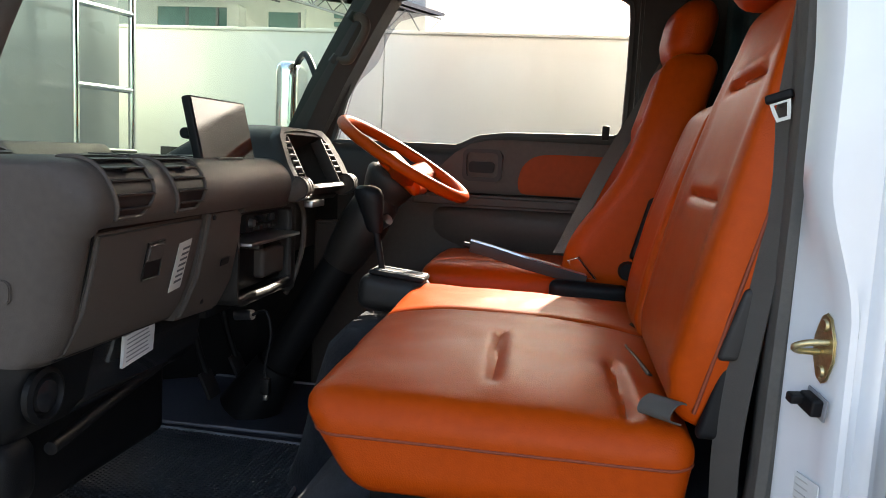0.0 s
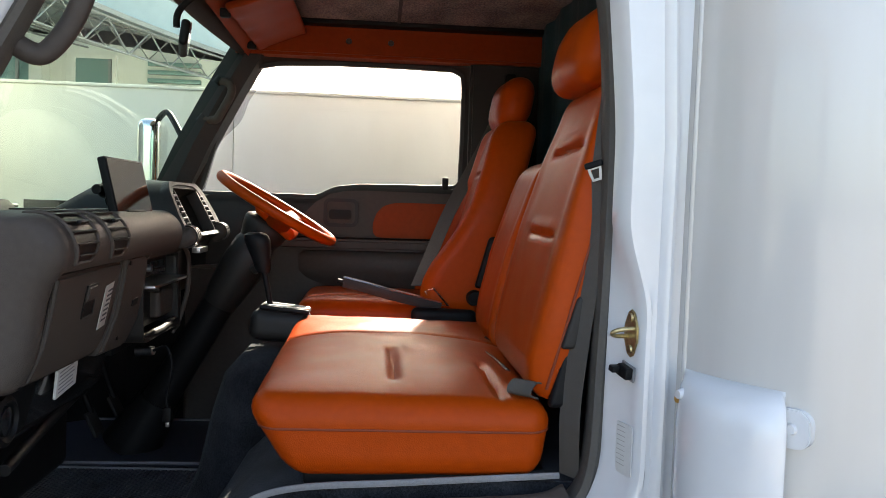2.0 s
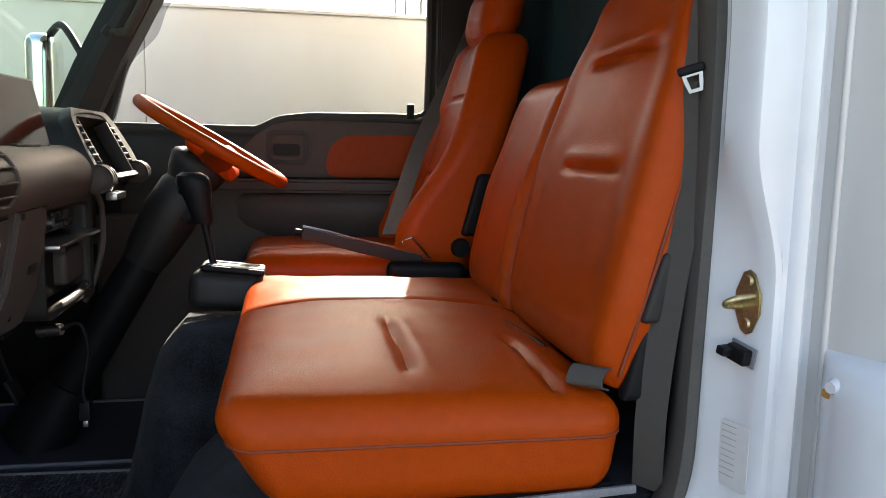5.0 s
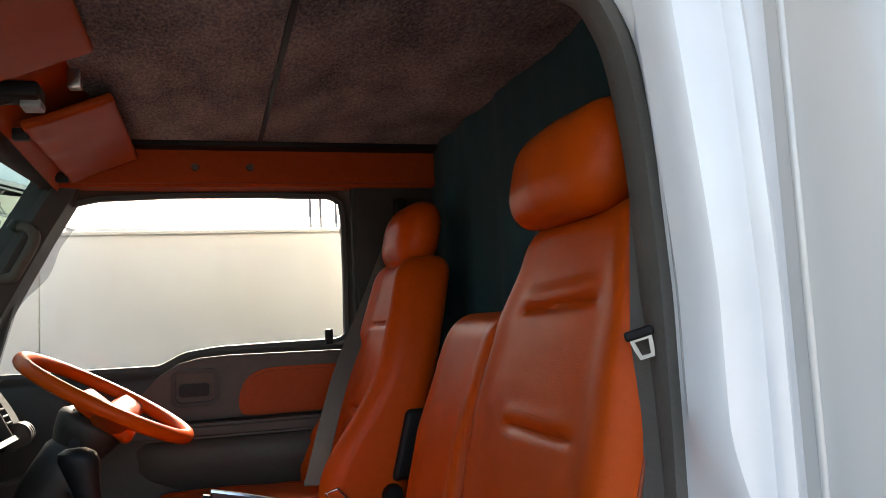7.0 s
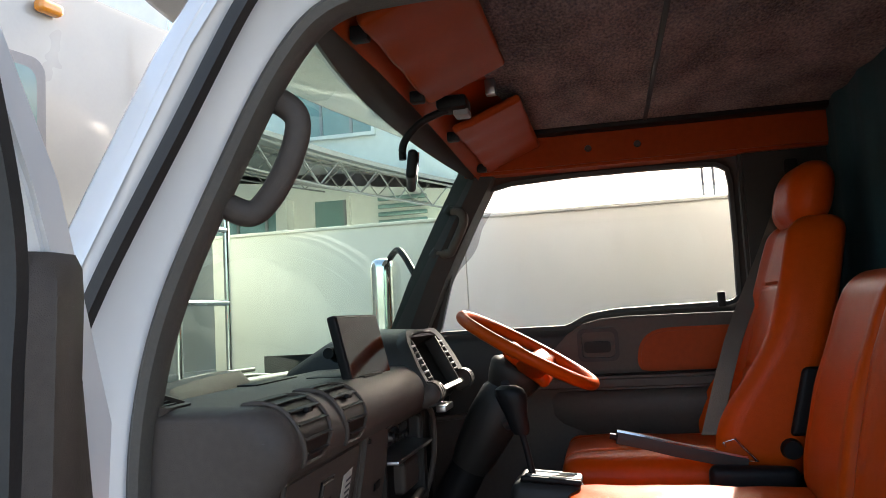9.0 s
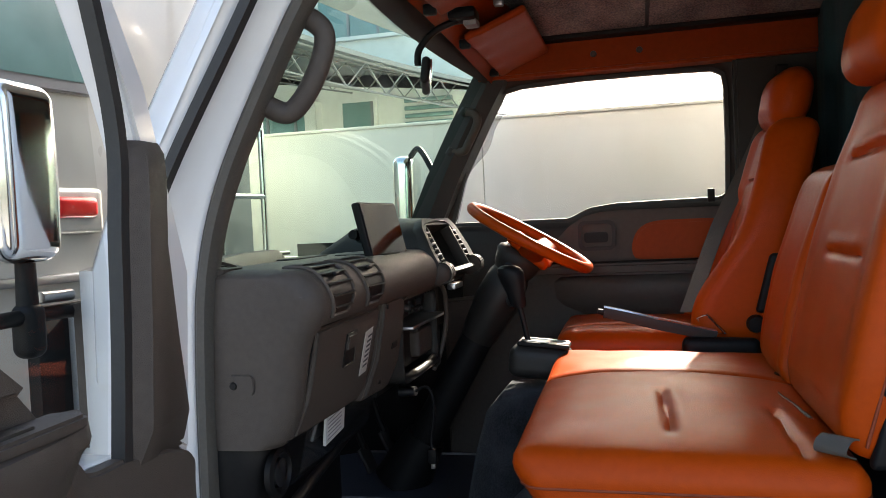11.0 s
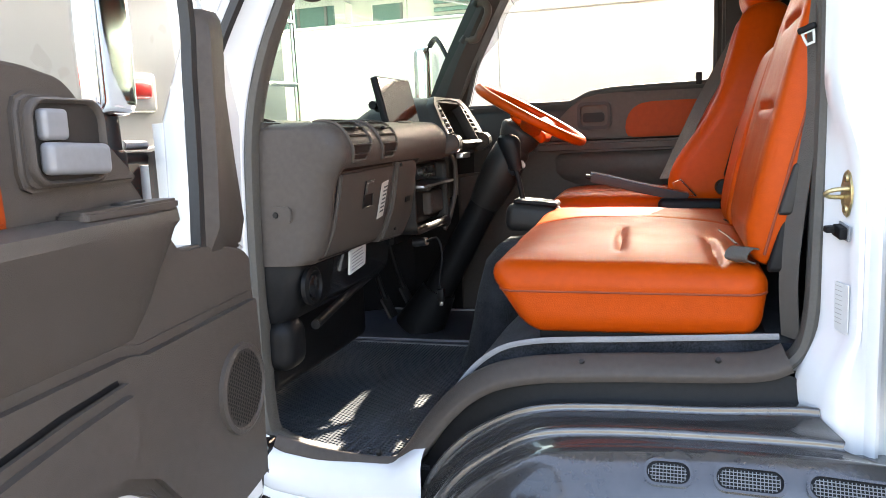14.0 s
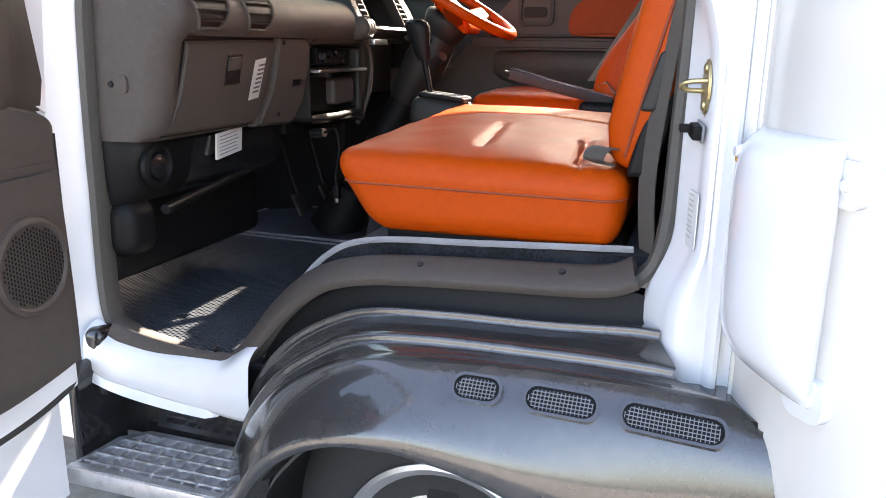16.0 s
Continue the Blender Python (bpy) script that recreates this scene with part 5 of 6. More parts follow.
dpart("armrest", loft([[Vector((u, W0 + w * g - 0.004, z)) for w, z in ((-0.02, zl), (0.0, zl + 0.004), (0.022, zl + (1.655 - zl) * 0.35), (0.040, zl + (1.655 - zl) * 0.68), (0.052, 1.632), (0.046, 1.650), (0.03, 1.658), (-0.02, 1.66))] for u, zl, g in ((0.425, 1.60, 0.1), (0.44, 1.585, 0.5), (0.47, 1.55, 0.85), (0.51, 1.495, 1.0), (0.56, 1.452, 1.1), (0.66, 1.445, 1.2), (0.85, 1.445, 1.3), (1.12, 1.445, 1.3))]), PLASTIC)
dpart("switch_plate", slab(rounded(0.47, 0.70, W0 - 0.005, W0 + 0.045, 0.012), 2, 1.652, 1.668, 0.004), PLASTIC)
dpart("window_switch", box(0.54, 0.60, W0 + 0.01, W0 + 0.03, 1.664, 1.672, 0.003), PLASTIC_DARK)
bz = dpart("handle_plate", slab([(0.522, 1.706), (0.532, 1.699), (0.74, 1.698), (0.754, 1.704), (0.760, 1.722), (0.760, 1.800), (0.752, 1.818), (0.735, 1.825), (0.672, 1.824), (0.650, 1.816), (0.628, 1.798), (0.575, 1.750)], 1, W0 - 0.008, W0 + 0.010, 0.006, 3), PLASTIC, "raised plate round the door lever")
RIM_OUT = rounded(0.600, 0.750, 1.704, 1.818, 0.030, 6)
dpart("handle_bezel", loft([[Vector((0.675 + (u - 0.675) * k, W0 + d, 1.761 + (z - 1.761) * k)) for u, z in RIM_OUT] for k, d in ((1.0, 0.008), (0.99, 0.018), (0.94, 0.021), (0.88, 0.018), (0.86, 0.011))], True, False), PLASTIC, "", bz, smooth=70)
dpart("handle_cup", slab(rounded(0.607, 0.743, 1.711, 1.811, 0.024, 6), 1, W0 + 0.009, W0 + 0.0125), PLASTIC_DARK, "", bz)
dpart("door_lever", soft((0.122, 0.022, 0.042), 0.009, (5, 2, 3), lambda p: p + Vector((0.672, W0 + 0.022, 1.738 + 0.04 * p.x))), GREY_LIGHT, "light grey plastic door lever")
dpart("lock_tab", soft((0.046, 0.018, 0.040), 0.007, (3, 2, 3), lambda p: p + Vector((0.708, W0 + 0.018, 1.783))), GREY_LIGHT)
dpart("insert", slab([(0.79, 1.66), (1.08, 1.655), (1.10, 1.80), (0.84, 1.80), (0.795, 1.77)], 1, W0 - 0.01, W0 + 0.012, 0.008, 3), LEATHER_TRIM, "padded orange door insert")
dpart("map_pocket", slab([(0.626, 1.414), (0.66, 1.412), (0.75, 1.405), (0.86, 1.392), (1.10, 1.36), (1.10, 1.20), (0.80, 1.262), (0.70, 1.272), (0.655, 1.282), (0.632, 1.305), (0.620, 1.345), (0.620, 1.395)], 1, W0 + 0.008, W0 + 0.044, 0.014, 4), PLASTIC, smooth=60)
dpart("pocket_gap", slab([(0.632, 1.4125), (0.75, 1.404), (1.09, 1.36), (1.09, 1.368), (0.75, 1.413), (0.634, 1.4205)], 1, W0 + 0.012, W0 + 0.0175), BLACK)
spk = dpart("speaker_grille", lathe([(0.088, 0.0), (0.086, 0.010), (0.078, 0.013), (0.074, 0.008), (0.05, 0.0095), (0.01, 0.010)], (0.272, W0 + 0.014, 1.288), "Y", 44), PLASTIC)
# punched holes of the loudspeaker grille
hb = bmesh.new()
for i in range(-11, 12):
    for j in range(-9, 10):
        x, z = i * 0.0068, j * 0.0079 + (0.00395 if i % 2 else 0)
        if x * x + z * z < 0.0688 ** 2:
            r = 0.0026
            ring = [hb.verts.new((0.272 + x + r * math.cos(k * math.pi / 3), W0 + 0.0248, 1.288 + z + 1.25 * r * math.sin(k * math.pi / 3))) for k in range(6)]
            hb.faces.new(ring)
holes = dpart("grille_holes", hb, BLACK, "", spk)
holes["kind"] = "stuff"
# metal door shell, window frame
dpart("door_shell", slab([(0.135, 1.0), (0.38, 0.95), (1.15, 1.0), (1.17, 1.85), (0.82, 1.865), (0.64, 1.83), (0.535, 1.72), (0.41, 1.575), (0.30, 1.568), (0.135, 1.50)], 1, -0.05, W0 - 0.022, 0.012), WHITE, "white painted door shell")
dpart("door_edge_seal", sweep(spline([(0.130, 0.02, 1.50), (0.130, 0.02, 1.20), (0.135, 0.025, 1.04), (0.20, 0.03, 1.002), (0.38, 0.03, 0.985), (0.70, 0.03, 1.0), (1.1, 0.03, 1.03)], 60), 0.010), RUBBER)
dpart("lower_panel", slab([(0.13, 0.99), (0.42, 0.955), (0.8, 0.88), (0.8, 0.70), (0.13, 0.74)], 1, -0.06, -0.02, 0.01), WHITE)
dpart("panel_slot", slab(rounded(0.355, 0.385, 0.82, 0.90, 0.012), 1, -0.022, -0.016), BLACK)
dpart("front_frame", slab([(0.158, 1.53), (0.18, 1.545), (0.24, 1.572), (0.215, 1.75), (0.235, 1.95), (0.275, 2.05), (0.40, 2.28), (0.37, 2.30), (0.225, 2.07), (0.13, 1.80)], 1, -0.01, W0 - 0.012, 0.006), WHITE)
dpart("frame_cover", loft([[Vector((u, W0 + w, z)) for u, w in ((a, -0.03), (a + 0.01, 0.004 - s), (b - 0.075, 0.006 - s), (b - 0.065, 0.014 - s), (b - 0.02, 0.014 - s), (b, -0.004 - s), (b, -0.03))] for a, b, z, s in ((0.160, 0.335, 1.525, 0.034), (0.164, 0.328, 1.555, 0.016), (0.172, 0.318, 1.60, 0), (0.190, 0.306, 1.72, 0), (0.206, 0.298, 1.85, 0), (0.220, 0.292, 1.94, 0), (0.230, 0.288, 1.972, 0.004), (0.240, 0.282, 1.988, 0.016))]), PLASTIC, "grey-brown cover on the window frame")
dpart("window_channel", sweep(spline([(0.330, 0.045, 1.560), (0.316, 0.045, 1.70), (0.308, 0.045, 1.85), (0.304, 0.045, 2.02), (0.37, 0.035, 2.30)], 30), [(-0.009, -0.010), (0.009, -0.010), (0.009, 0.010), (-0.009, 0.010)], up=(0, 1, 0)), RUBBER, "black window channel")
dpart("upper_frame", sweep(spline([(0.40, 0.02, 2.28), (0.47, 0.02, 2.36), (0.60, 0.02, 2.385), (1.0, 0.02, 2.385), (1.14, 0.02, 2.36), (1.17, 0.02, 2.2), (1.17, 0.02, 1.85)], 60), [(-0.025, -0.02), (0.025, -0.02), (0.025, 0.02), (-0.025, 0.02)], up=(0, 1, 0)), WHITE)
bm = bmesh.new()
bm.faces.new([bm.verts.new((u, 0.012, z)) for u, z in ((0.31, 1.565), (0.40, 1.57), (0.53, 1.71), (0.63, 1.82), (0.80, 1.855), (1.15, 1.855), (1.15, 2.34), (0.6, 2.37), (0.45, 2.33), (0.31, 2.06), (0.285, 1.8))])
dpart("window_pane", bm, GLASS_CLEAR, "clear door window")

# exterior mirror on the near door, seen through its window
mir = thing("door_mirror", "chrome-backed truck mirror on black arms beside the door", "mirror", "door mirrors")
mir.matrix_world = Matrix.Translation((-1.03, -0.10, 0))
part("head", soft((0.075, 0.15, 0.32), 0.035, (4, 5, 8), lambda p: Vector((p.x * (1 - 0.4 * abs(p.z)), p.y * (1 - 0.25 * abs(p.z)), p.z + 1.98))), CHROME, mir, "chrome mirror housing")
part("stem", cyl((0, 0, 1.82), (0.0, 0.0, 1.70), 0.017, 0.02, 14), BLACK, mir)
part("joint", soft((0.05, 0.05, 0.10), 0.02, (2, 2, 3), lambda p: p + Vector((0, 0, 1.70))), BLACK, mir)
part("arm", sweep(spline([(0.0, -0.24, 1.745), (0.0, -0.12, 1.725), (0.0, 0.0, 1.725), (0.0, 0.12, 1.722), (0.02, 0.24, 1.71)], 24), 0.014), BLACK, mir)
part("arm_sleeve", cyl((0, 0.03, 1.755), (0.0, 0.11, 1.753), 0.011, n=12), STEEL, mir)
part("bracket", soft((0.06, 0.06, 0.26), 0.02, (2, 2, 5), lambda p: p + Vector((0.02, 0.24, 1.60))), BLACK, mir)

# ---- wheel arch, step and front wheel ----
fender = thing("front_fender", "glossy dark grey wheel arch with three mesh grilles", "fender")
ARCH = [  # y and the line of the arch in x and z
    (-0.02, [(-0.385, 0.93), (-0.35, 1.03), (-0.285, 1.125), (-0.20, 1.19), (-0.09, 1.228), (0.07, 1.242), (0.25, 1.248), (0.385, 1.258), (0.41, 1.25)]),
    (-0.034, [(-0.365, 0.92), (-0.322, 1.01), (-0.258, 1.085), (-0.18, 1.143), (-0.085, 1.178), (0.07, 1.192), (0.25, 1.198), (0.385, 1.21), (0.425, 1.205)]),
    (-0.075, [(-0.37, 0.92), (-0.33, 1.02), (-0.265, 1.10), (-0.185, 1.155), (-0.085, 1.192), (0.07, 1.204), (0.25, 1.208), (0.39, 1.216), (0.44, 1.215)]),
    (-0.11, [(-0.355, 0.89), (-0.312, 0.99), (-0.248, 1.072), (-0.174, 1.128), (-0.077, 1.172), (0.07, 1.186), (0.25, 1.19), (0.40, 1.192), (0.455, 1.19)]),
    (-0.15, [(-0.350, 0.88), (-0.308, 0.98), (-0.245, 1.064), (-0.170, 1.122), (-0.075, 1.168), (0.07, 1.183), (0.25, 1.186), (0.40, 1.186), (0.47, 1.183)]),
    (-0.175, [(-0.338, 0.85), (-0.298, 0.955), (-0.234, 1.044), (-0.158, 1.102), (-0.063, 1.147), (0.07, 1.163), (0.25, 1.168), (0.42, 1.166), (0.52, 1.158)]),
    (-0.20, [(-0.335, 0.84), (-0.295, 0.95), (-0.23, 1.04), (-0.15, 1.10), (-0.05, 1.142), (0.08, 1.158), (0.26, 1.165), (0.45, 1.162), (0.57, 1.15)]),
    (-0.245, [(-0.315, 0.80), (-0.28, 0.92), (-0.215, 1.01), (-0.135, 1.07), (-0.03, 1.11), (0.10, 1.125), (0.28, 1.125), (0.48, 1.115), (0.62, 1.09)]),
    (-0.28, [(-0.30, 0.76), (-0.265, 0.89), (-0.205, 0.98), (-0.13, 1.035), (-0.03, 1.068), (0.10, 1.078), (0.28, 1.055), (0.50, 1.00), (0.66, 0.93)]),
    (-0.295, [(-0.29, 0.72), (-0.258, 0.87), (-0.20, 0.96), (-0.13, 1.012), (-0.04, 1.038), (0.07, 1.042), (0.24, 1.005), (0.50, 0.88), (0.68, 0.76)]),
    (-0.285, [(-0.275, 0.70), (-0.245, 0.86), (-0.19, 0.945), (-0.12, 0.995), (-0.04, 1.02), (0.07, 1.022), (0.23, 0.985), (0.48, 0.86), (0.66, 0.74)]),
    (-0.20, [(-0.275, 0.68), (-0.245, 0.84), (-0.19, 0.925), (-0.12, 0.975), (-0.04, 1.0), (0.07, 1.002), (0.23, 0.965), (0.46, 0.84), (0.64, 0.72)])]
rows = []
for y, line in ARCH[1:]:
    rows.append((y, line))
    if y in (-0.075, -0.15):                              # pressed steps
        rows.append((y - 0.007, [(x + 0.010 * ease(0.0, -0.3, x), z - 0.014) for x, z in line]))
ribs = [spline([(x, y, z) for x, z in line], 90) for y, line in rows]
ribs = [spline(rib, 61) for rib in zip(*ribs)]
part("arch_panel", loft(ribs, False, False), GREY_PAINT, fender, smooth=120)
part("inner_channel", loft([spline([(x, y, z) for x, z in line], 60) for y, line in ARCH[:2]], False, False), BLACK, fender, "black channel along the sill")
part("arch_liner", loft([spline([(x, y, z) for x, z in ((-0.275, 0.68), (-0.245, 0.84), (-0.12, 0.97), (0.07, 0.995), (0.23, 0.96), (0.46, 0.83), (0.64, 0.72))], 40) for y in (-0.20, 0.30)], False, False), BLACK, fender)
part("rear_skirt", loft([[Vector((x, y, z)) for x, y in ((0.45, -0.04), (0.52, -0.12), (0.585, -0.21), (0.66, -0.27), (0.70, -0.29))] for z in (1.12, 1.04, 0.95, 0.80, 0.6)], False, False), GREY_PAINT, fender)


def grille(x0, x1, zc, y, drop):
    h = 0.0205
    m = Matrix.Translation(((x0 + x1) / 2, y, zc)) @ Matrix.Rotation(radians(drop), 4, "Y") @ Matrix.Rotation(radians(-44), 4, "X")
    w = x1 - x0
    g = part("grille", moved(slab(rounded(-w / 2, w / 2, -h, h, h * 0.92, 8), 1, -0.002, 0.003), m), BLACK, fender, "black mesh grille")
    part("rim", moved(ring_plate(rounded(-w / 2 - 0.004, w / 2 + 0.004, -h - 0.004, h + 0.004, h * 0.95, 8), rounded(-w / 2 + 0.001, w / 2 - 0.001, -h + 0.001, h - 0.001, h * 0.88, 8), 1, -0.008, 0.004), m), GREY_PAINT, g)
    wires = bmesh.new()
    for k in range(int(w / 0.0062)):
        x = -w / 2 + 0.004 + k * 0.0062
        e = h - 0.004 - (max(0, abs(x) - (w / 2 - h)) ** 2) / h * 0.9
        if e > 0.003:
            bmesh.ops.create_cube(wires, size=1, matrix=Matrix.Translation((x, -0.0035, 0)) @ Matrix.Diagonal((0.0013, 0.0013, 2 * e, 1)))
    for k in range(-2, 3):
        z = k * 0.0062
        e = w / 2 - 0.004 - h + math.sqrt(max(0, (h - 0.002) ** 2 - z * z))
        bmesh.ops.create_cube(wires, size=1, matrix=Matrix.Translation((0, -0.0042, z)) @ Matrix.Diagonal((2 * e, 0.0013, 0.0013, 1)))
    part("mesh", moved(wires, m), STEEL_GREY, g)


grille(0.135, 0.21, 1.137, -0.2365, 1)
grille(0.252, 0.362, 1.134, -0.236, 2)
grille(0.40, 0.548, 1.128, -0.2385, 4)

step = thing("cab_step", "cast aluminium entry step with a raised grid", "step")
STEP = [(-0.72, -0.185), (-0.36, -0.185), (-0.36, -0.055), (-0.40, -0.02), (-0.66, -0.02), (-0.70, -0.06)]
part("plate_rim", sweep([(x, y, 0.80) for x, y in STEP], [(-0.010, -0.02), (0.010, -0.02), (0.010, 0.004), (-0.010, 0.004)], True), ALU, step)
part("front_lip", box(-0.73, -0.35, -0.20, -0.175, 0.765, 0.803, 0.004), ALU, step)
for k in range(9):
    x = -0.69 + k * 0.0375
    part("cross_bar", box(x, x + 0.007, -0.18, -0.022, 0.782, 0.802, 0.001), ALU, step)
for k in range(5):
    y = -0.165 + k * 0.034
    part("long_bar", box(-0.71, -0.365, y, y + 0.008, 0.78, 0.8045, 0.001), ALU, step)
    for j in range(9):
        part("tooth", cyl((-0.6865 + j * 0.0375, y + 0.004, 0.803), (-0.6865 + j * 0.0375, y + 0.004, 0.8052), 0.0035, 0.002, 6), ALU, step)
well = thing("step_well", "black painted step well under the door sill", "step well")
part("back_wall", box(-0.74, -0.36, 0.0, 0.02, 0.74, 0.945, 0.004), BLACK_GLOSS, well)
part("front_wall", box(-0.76, -0.735, -0.14, 0.02, 0.72, 1.0, 0.01), BLACK_GLOSS, well)
part("top_rail", sweep(spline([(-0.74, -0.02, 0.955), (-0.70, -0.03, 0.945), (-0.55, -0.03, 0.94), (-0.375, -0.03, 0.935)], 16), 0.010), BLACK, well)
part("hinge_cover", soft((0.05, 0.07, 0.16), 0.02, (2, 3, 4), lambda p: p + Vector((-0.735, -0.05, 0.985))), BLACK_GLOSS, well)
for x in (-0.66, -0.43):
    part("bolt", cyl((x, -0.002, 0.925), (x, -0.012, 0.925), 0.009, n=8), BLACK, well)

WHC = (0.045, 0.088, 0.632)
tyre = part("wheel", lathe([(0.215, -0.095), (0.235, -0.105), (0.29, -0.115), (0.335, -0.108), (0.362, -0.09), (0.37, -0.06), (0.37, 0.06), (0.36, 0.09), (0.30, 0.11), (0.22, 0.10)], WHC, "Y", 64), TYRE, cab, "black tyre on a silver steel wheel with oval holes")
for k in range(60):
    a = 2 * math.pi * k / 60
    if math.sin(a) > -0.2:
        part("tread_block", moved(box(-0.013, 0.013, -0.088, -0.045, -0.004, 0.006), Matrix.Translation((WHC[0] + 0.368 * math.cos(a), WHC[1], WHC[2] + 0.368 * math.sin(a))) @ Matrix.Rotation(math.pi / 2 - a, 4, "Y")), TYRE, tyre)
rim = part("rim", lathe([(0.222, -0.085), (0.225, -0.108), (0.215, -0.112), (0.20, -0.10), (0.185, -0.085), (0.17, -0.088), (0.12, -0.105), (0.07, -0.12), (0.01, -0.12)], WHC, "Y", 56), RIM, tyre, "silver painted steel wheel")
for k in range(6):
    a = 2 * math.pi * (k + 0.5) / 6
    part("hand_hole", moved(slab(rounded(-0.034, 0.034, -0.021, 0.021, 0.019), 1, -0.003, 0.001), Matrix.Translation((WHC[0] + 0.148 * math.cos(a), WHC[1] - 0.0965, WHC[2] + 0.148 * math.sin(a))) @ Matrix.Rotation(math.pi / 2 - a, 4, "Y") @ Matrix.Rotation(radians(-18), 4, "X")), BLACK, tyre)
    part("wheel_nut", cyl((WHC[0] + 0.09 * math.cos(a), WHC[1] - 0.112, WHC[2] + 0.09 * math.sin(a)), (WHC[0] + 0.09 * math.cos(a), WHC[1] - 0.135, WHC[2] + 0.09 * math.sin(a)), 0.012, n=6), STEEL, tyre)

# ---- rear pillar of the cab, motorhome body ----
def pillar_line(z):
    """The rear door pillar at the height z: seal flange, pocket wall, swept ridge, outer face."""
    r = 0.450 + 0.037 * ease(1.82, 1.64, z) - 0.012 * ease(1.95, 2.3, z)
    up = 0.05 * max(0, z - 1.95) + 0.03 * max(0, z - 2.2)
    f = 0.040 * ease(1.38, 1.24, z)
    return [Vector((x, y, z)) for x, y in ((0.444 - up - f, -0.010), (0.449 - up - f, -0.032), (r - 0.013 - up - f, -0.055), (r - 0.007 - up - 0.9 * f, -0.080), (r - up - 0.7 * f, -0.097), (r + 0.005 - up - 0.6 * f, -0.103), (r + 0.013 - up - 0.5 * f, -0.104),
                                           (0.502 - up, -0.099), (0.510 - up, -0.099), (0.518 - up, -0.109), (0.526 - up, -0.112), (0.532 - up, -0.109), (0.535 - up, -0.094), (0.545, -0.092), (0.56, -0.10))]


part("pillar_shelf", slab([(0.43, 0.0), (0.455, -0.11), (0.472, -0.15), (0.54, -0.195), (0.60, -0.225), (0.62, -0.05), (0.60, 0.0)], 2, 1.10, 1.14, 0.008), GREY_PAINT, cab)
part("rear_pillar", loft([pillar_line(z) for z in np.linspace(1.13, 2.46, 60)], False, False), WHITE, cab, "white pressed rear door pillar")
body = thing("motorhome_body", "smooth white motorhome body behind the cab with a rounded corner", "motorhome body")
CORNER = [(0.548, -0.02), (0.55, -0.085), (0.565, -0.15), (0.60, -0.225), (0.655, -0.295), (0.73, -0.35), (0.85, -0.39), (1.05, -0.405), (1.5, -0.41), (3.2, -0.41)]
part("side_wall", loft([spline([(x + 0.0, y, z) for x, y in CORNER], 60) for z in (0.75, 1.2, 1.8, 2.4, 3.0)], False, False), WHITE_BOX, body)
part("front_wall", box(0.66, 0.70, -0.20, 2.0, 0.7, 3.0), WHITE_BOX, body)
part("roof", slab([(0.40, -0.41), (3.2, -0.41), (3.2, 2.05), (0.40, 2.05)], 2, 3.0, 3.06), WHITE_BOX, body)
NOSE = spline([(x, y, 0) for x, y in ((0.68, -0.40), (0.20, -0.39), (-0.30, -0.36), (-0.64, -0.29), (-0.86, -0.06), (-0.96, 0.34), (-0.985, 0.80), (-0.93, 1.16), (-0.84, 1.56), (-0.72, 1.94), (-0.40, 2.01), (0.20, 2.01), (0.68, 2.01))], 60)
part("overcab", loft([[Vector((0.30 + (p.x - 0.30) * k, 0.80 + (p.y - 0.80) * k, z)) for p in NOSE] for z, k in ((2.566, 0.975), (2.570, 0.985), (2.585, 0.995), (2.61, 1.0), (2.85, 1.0), (3.01, 0.90))], True, True), WHITE_BOX, body, "rounded overcab bunk of the motorhome", smooth=60)
part("far_wall", box(0.68, 3.2, 1.98, 2.02, 0.7, 3.0), WHITE_BOX, body)
part("seam_sealant", sweep([(0.556, -0.118, z) for z in (1.14, 1.6, 2.0, 2.5)], 0.005), WHITE_BOX, body)

cover = thing("vent_cover", "white moulded cowl riveted to the motorhome corner", "cover")


COWL_OUT = spline([(x, y, 0) for x, y in ((0.556, -0.118), (0.529, -0.158), (0.523, -0.200), (0.538, -0.250), (0.574, -0.298), (0.606, -0.322), (0.630, -0.322), (0.641, -0.304), (0.647, -0.287))], 49)
COWL_WALL = spline([(x, y, 0) for x, y in ((0.556, -0.118), (0.564, -0.148), (0.576, -0.182), (0.592, -0.215), (0.613, -0.246), (0.629, -0.266), (0.637, -0.275), (0.642, -0.281), (0.646, -0.286))], 49)


def cowl(z, k, low):
    """Cross line of the cowl at z; k: how far it stands off the wall, low: how much its near side is lifted."""
    return [Vector((w.x + (o.x - w.x) * k, w.y + (o.y - w.y) * k, z + low * 0.055 * (1 - i / 48) ** 1.5)) for i, (w, o) in enumerate(zip(COWL_WALL, COWL_OUT))]


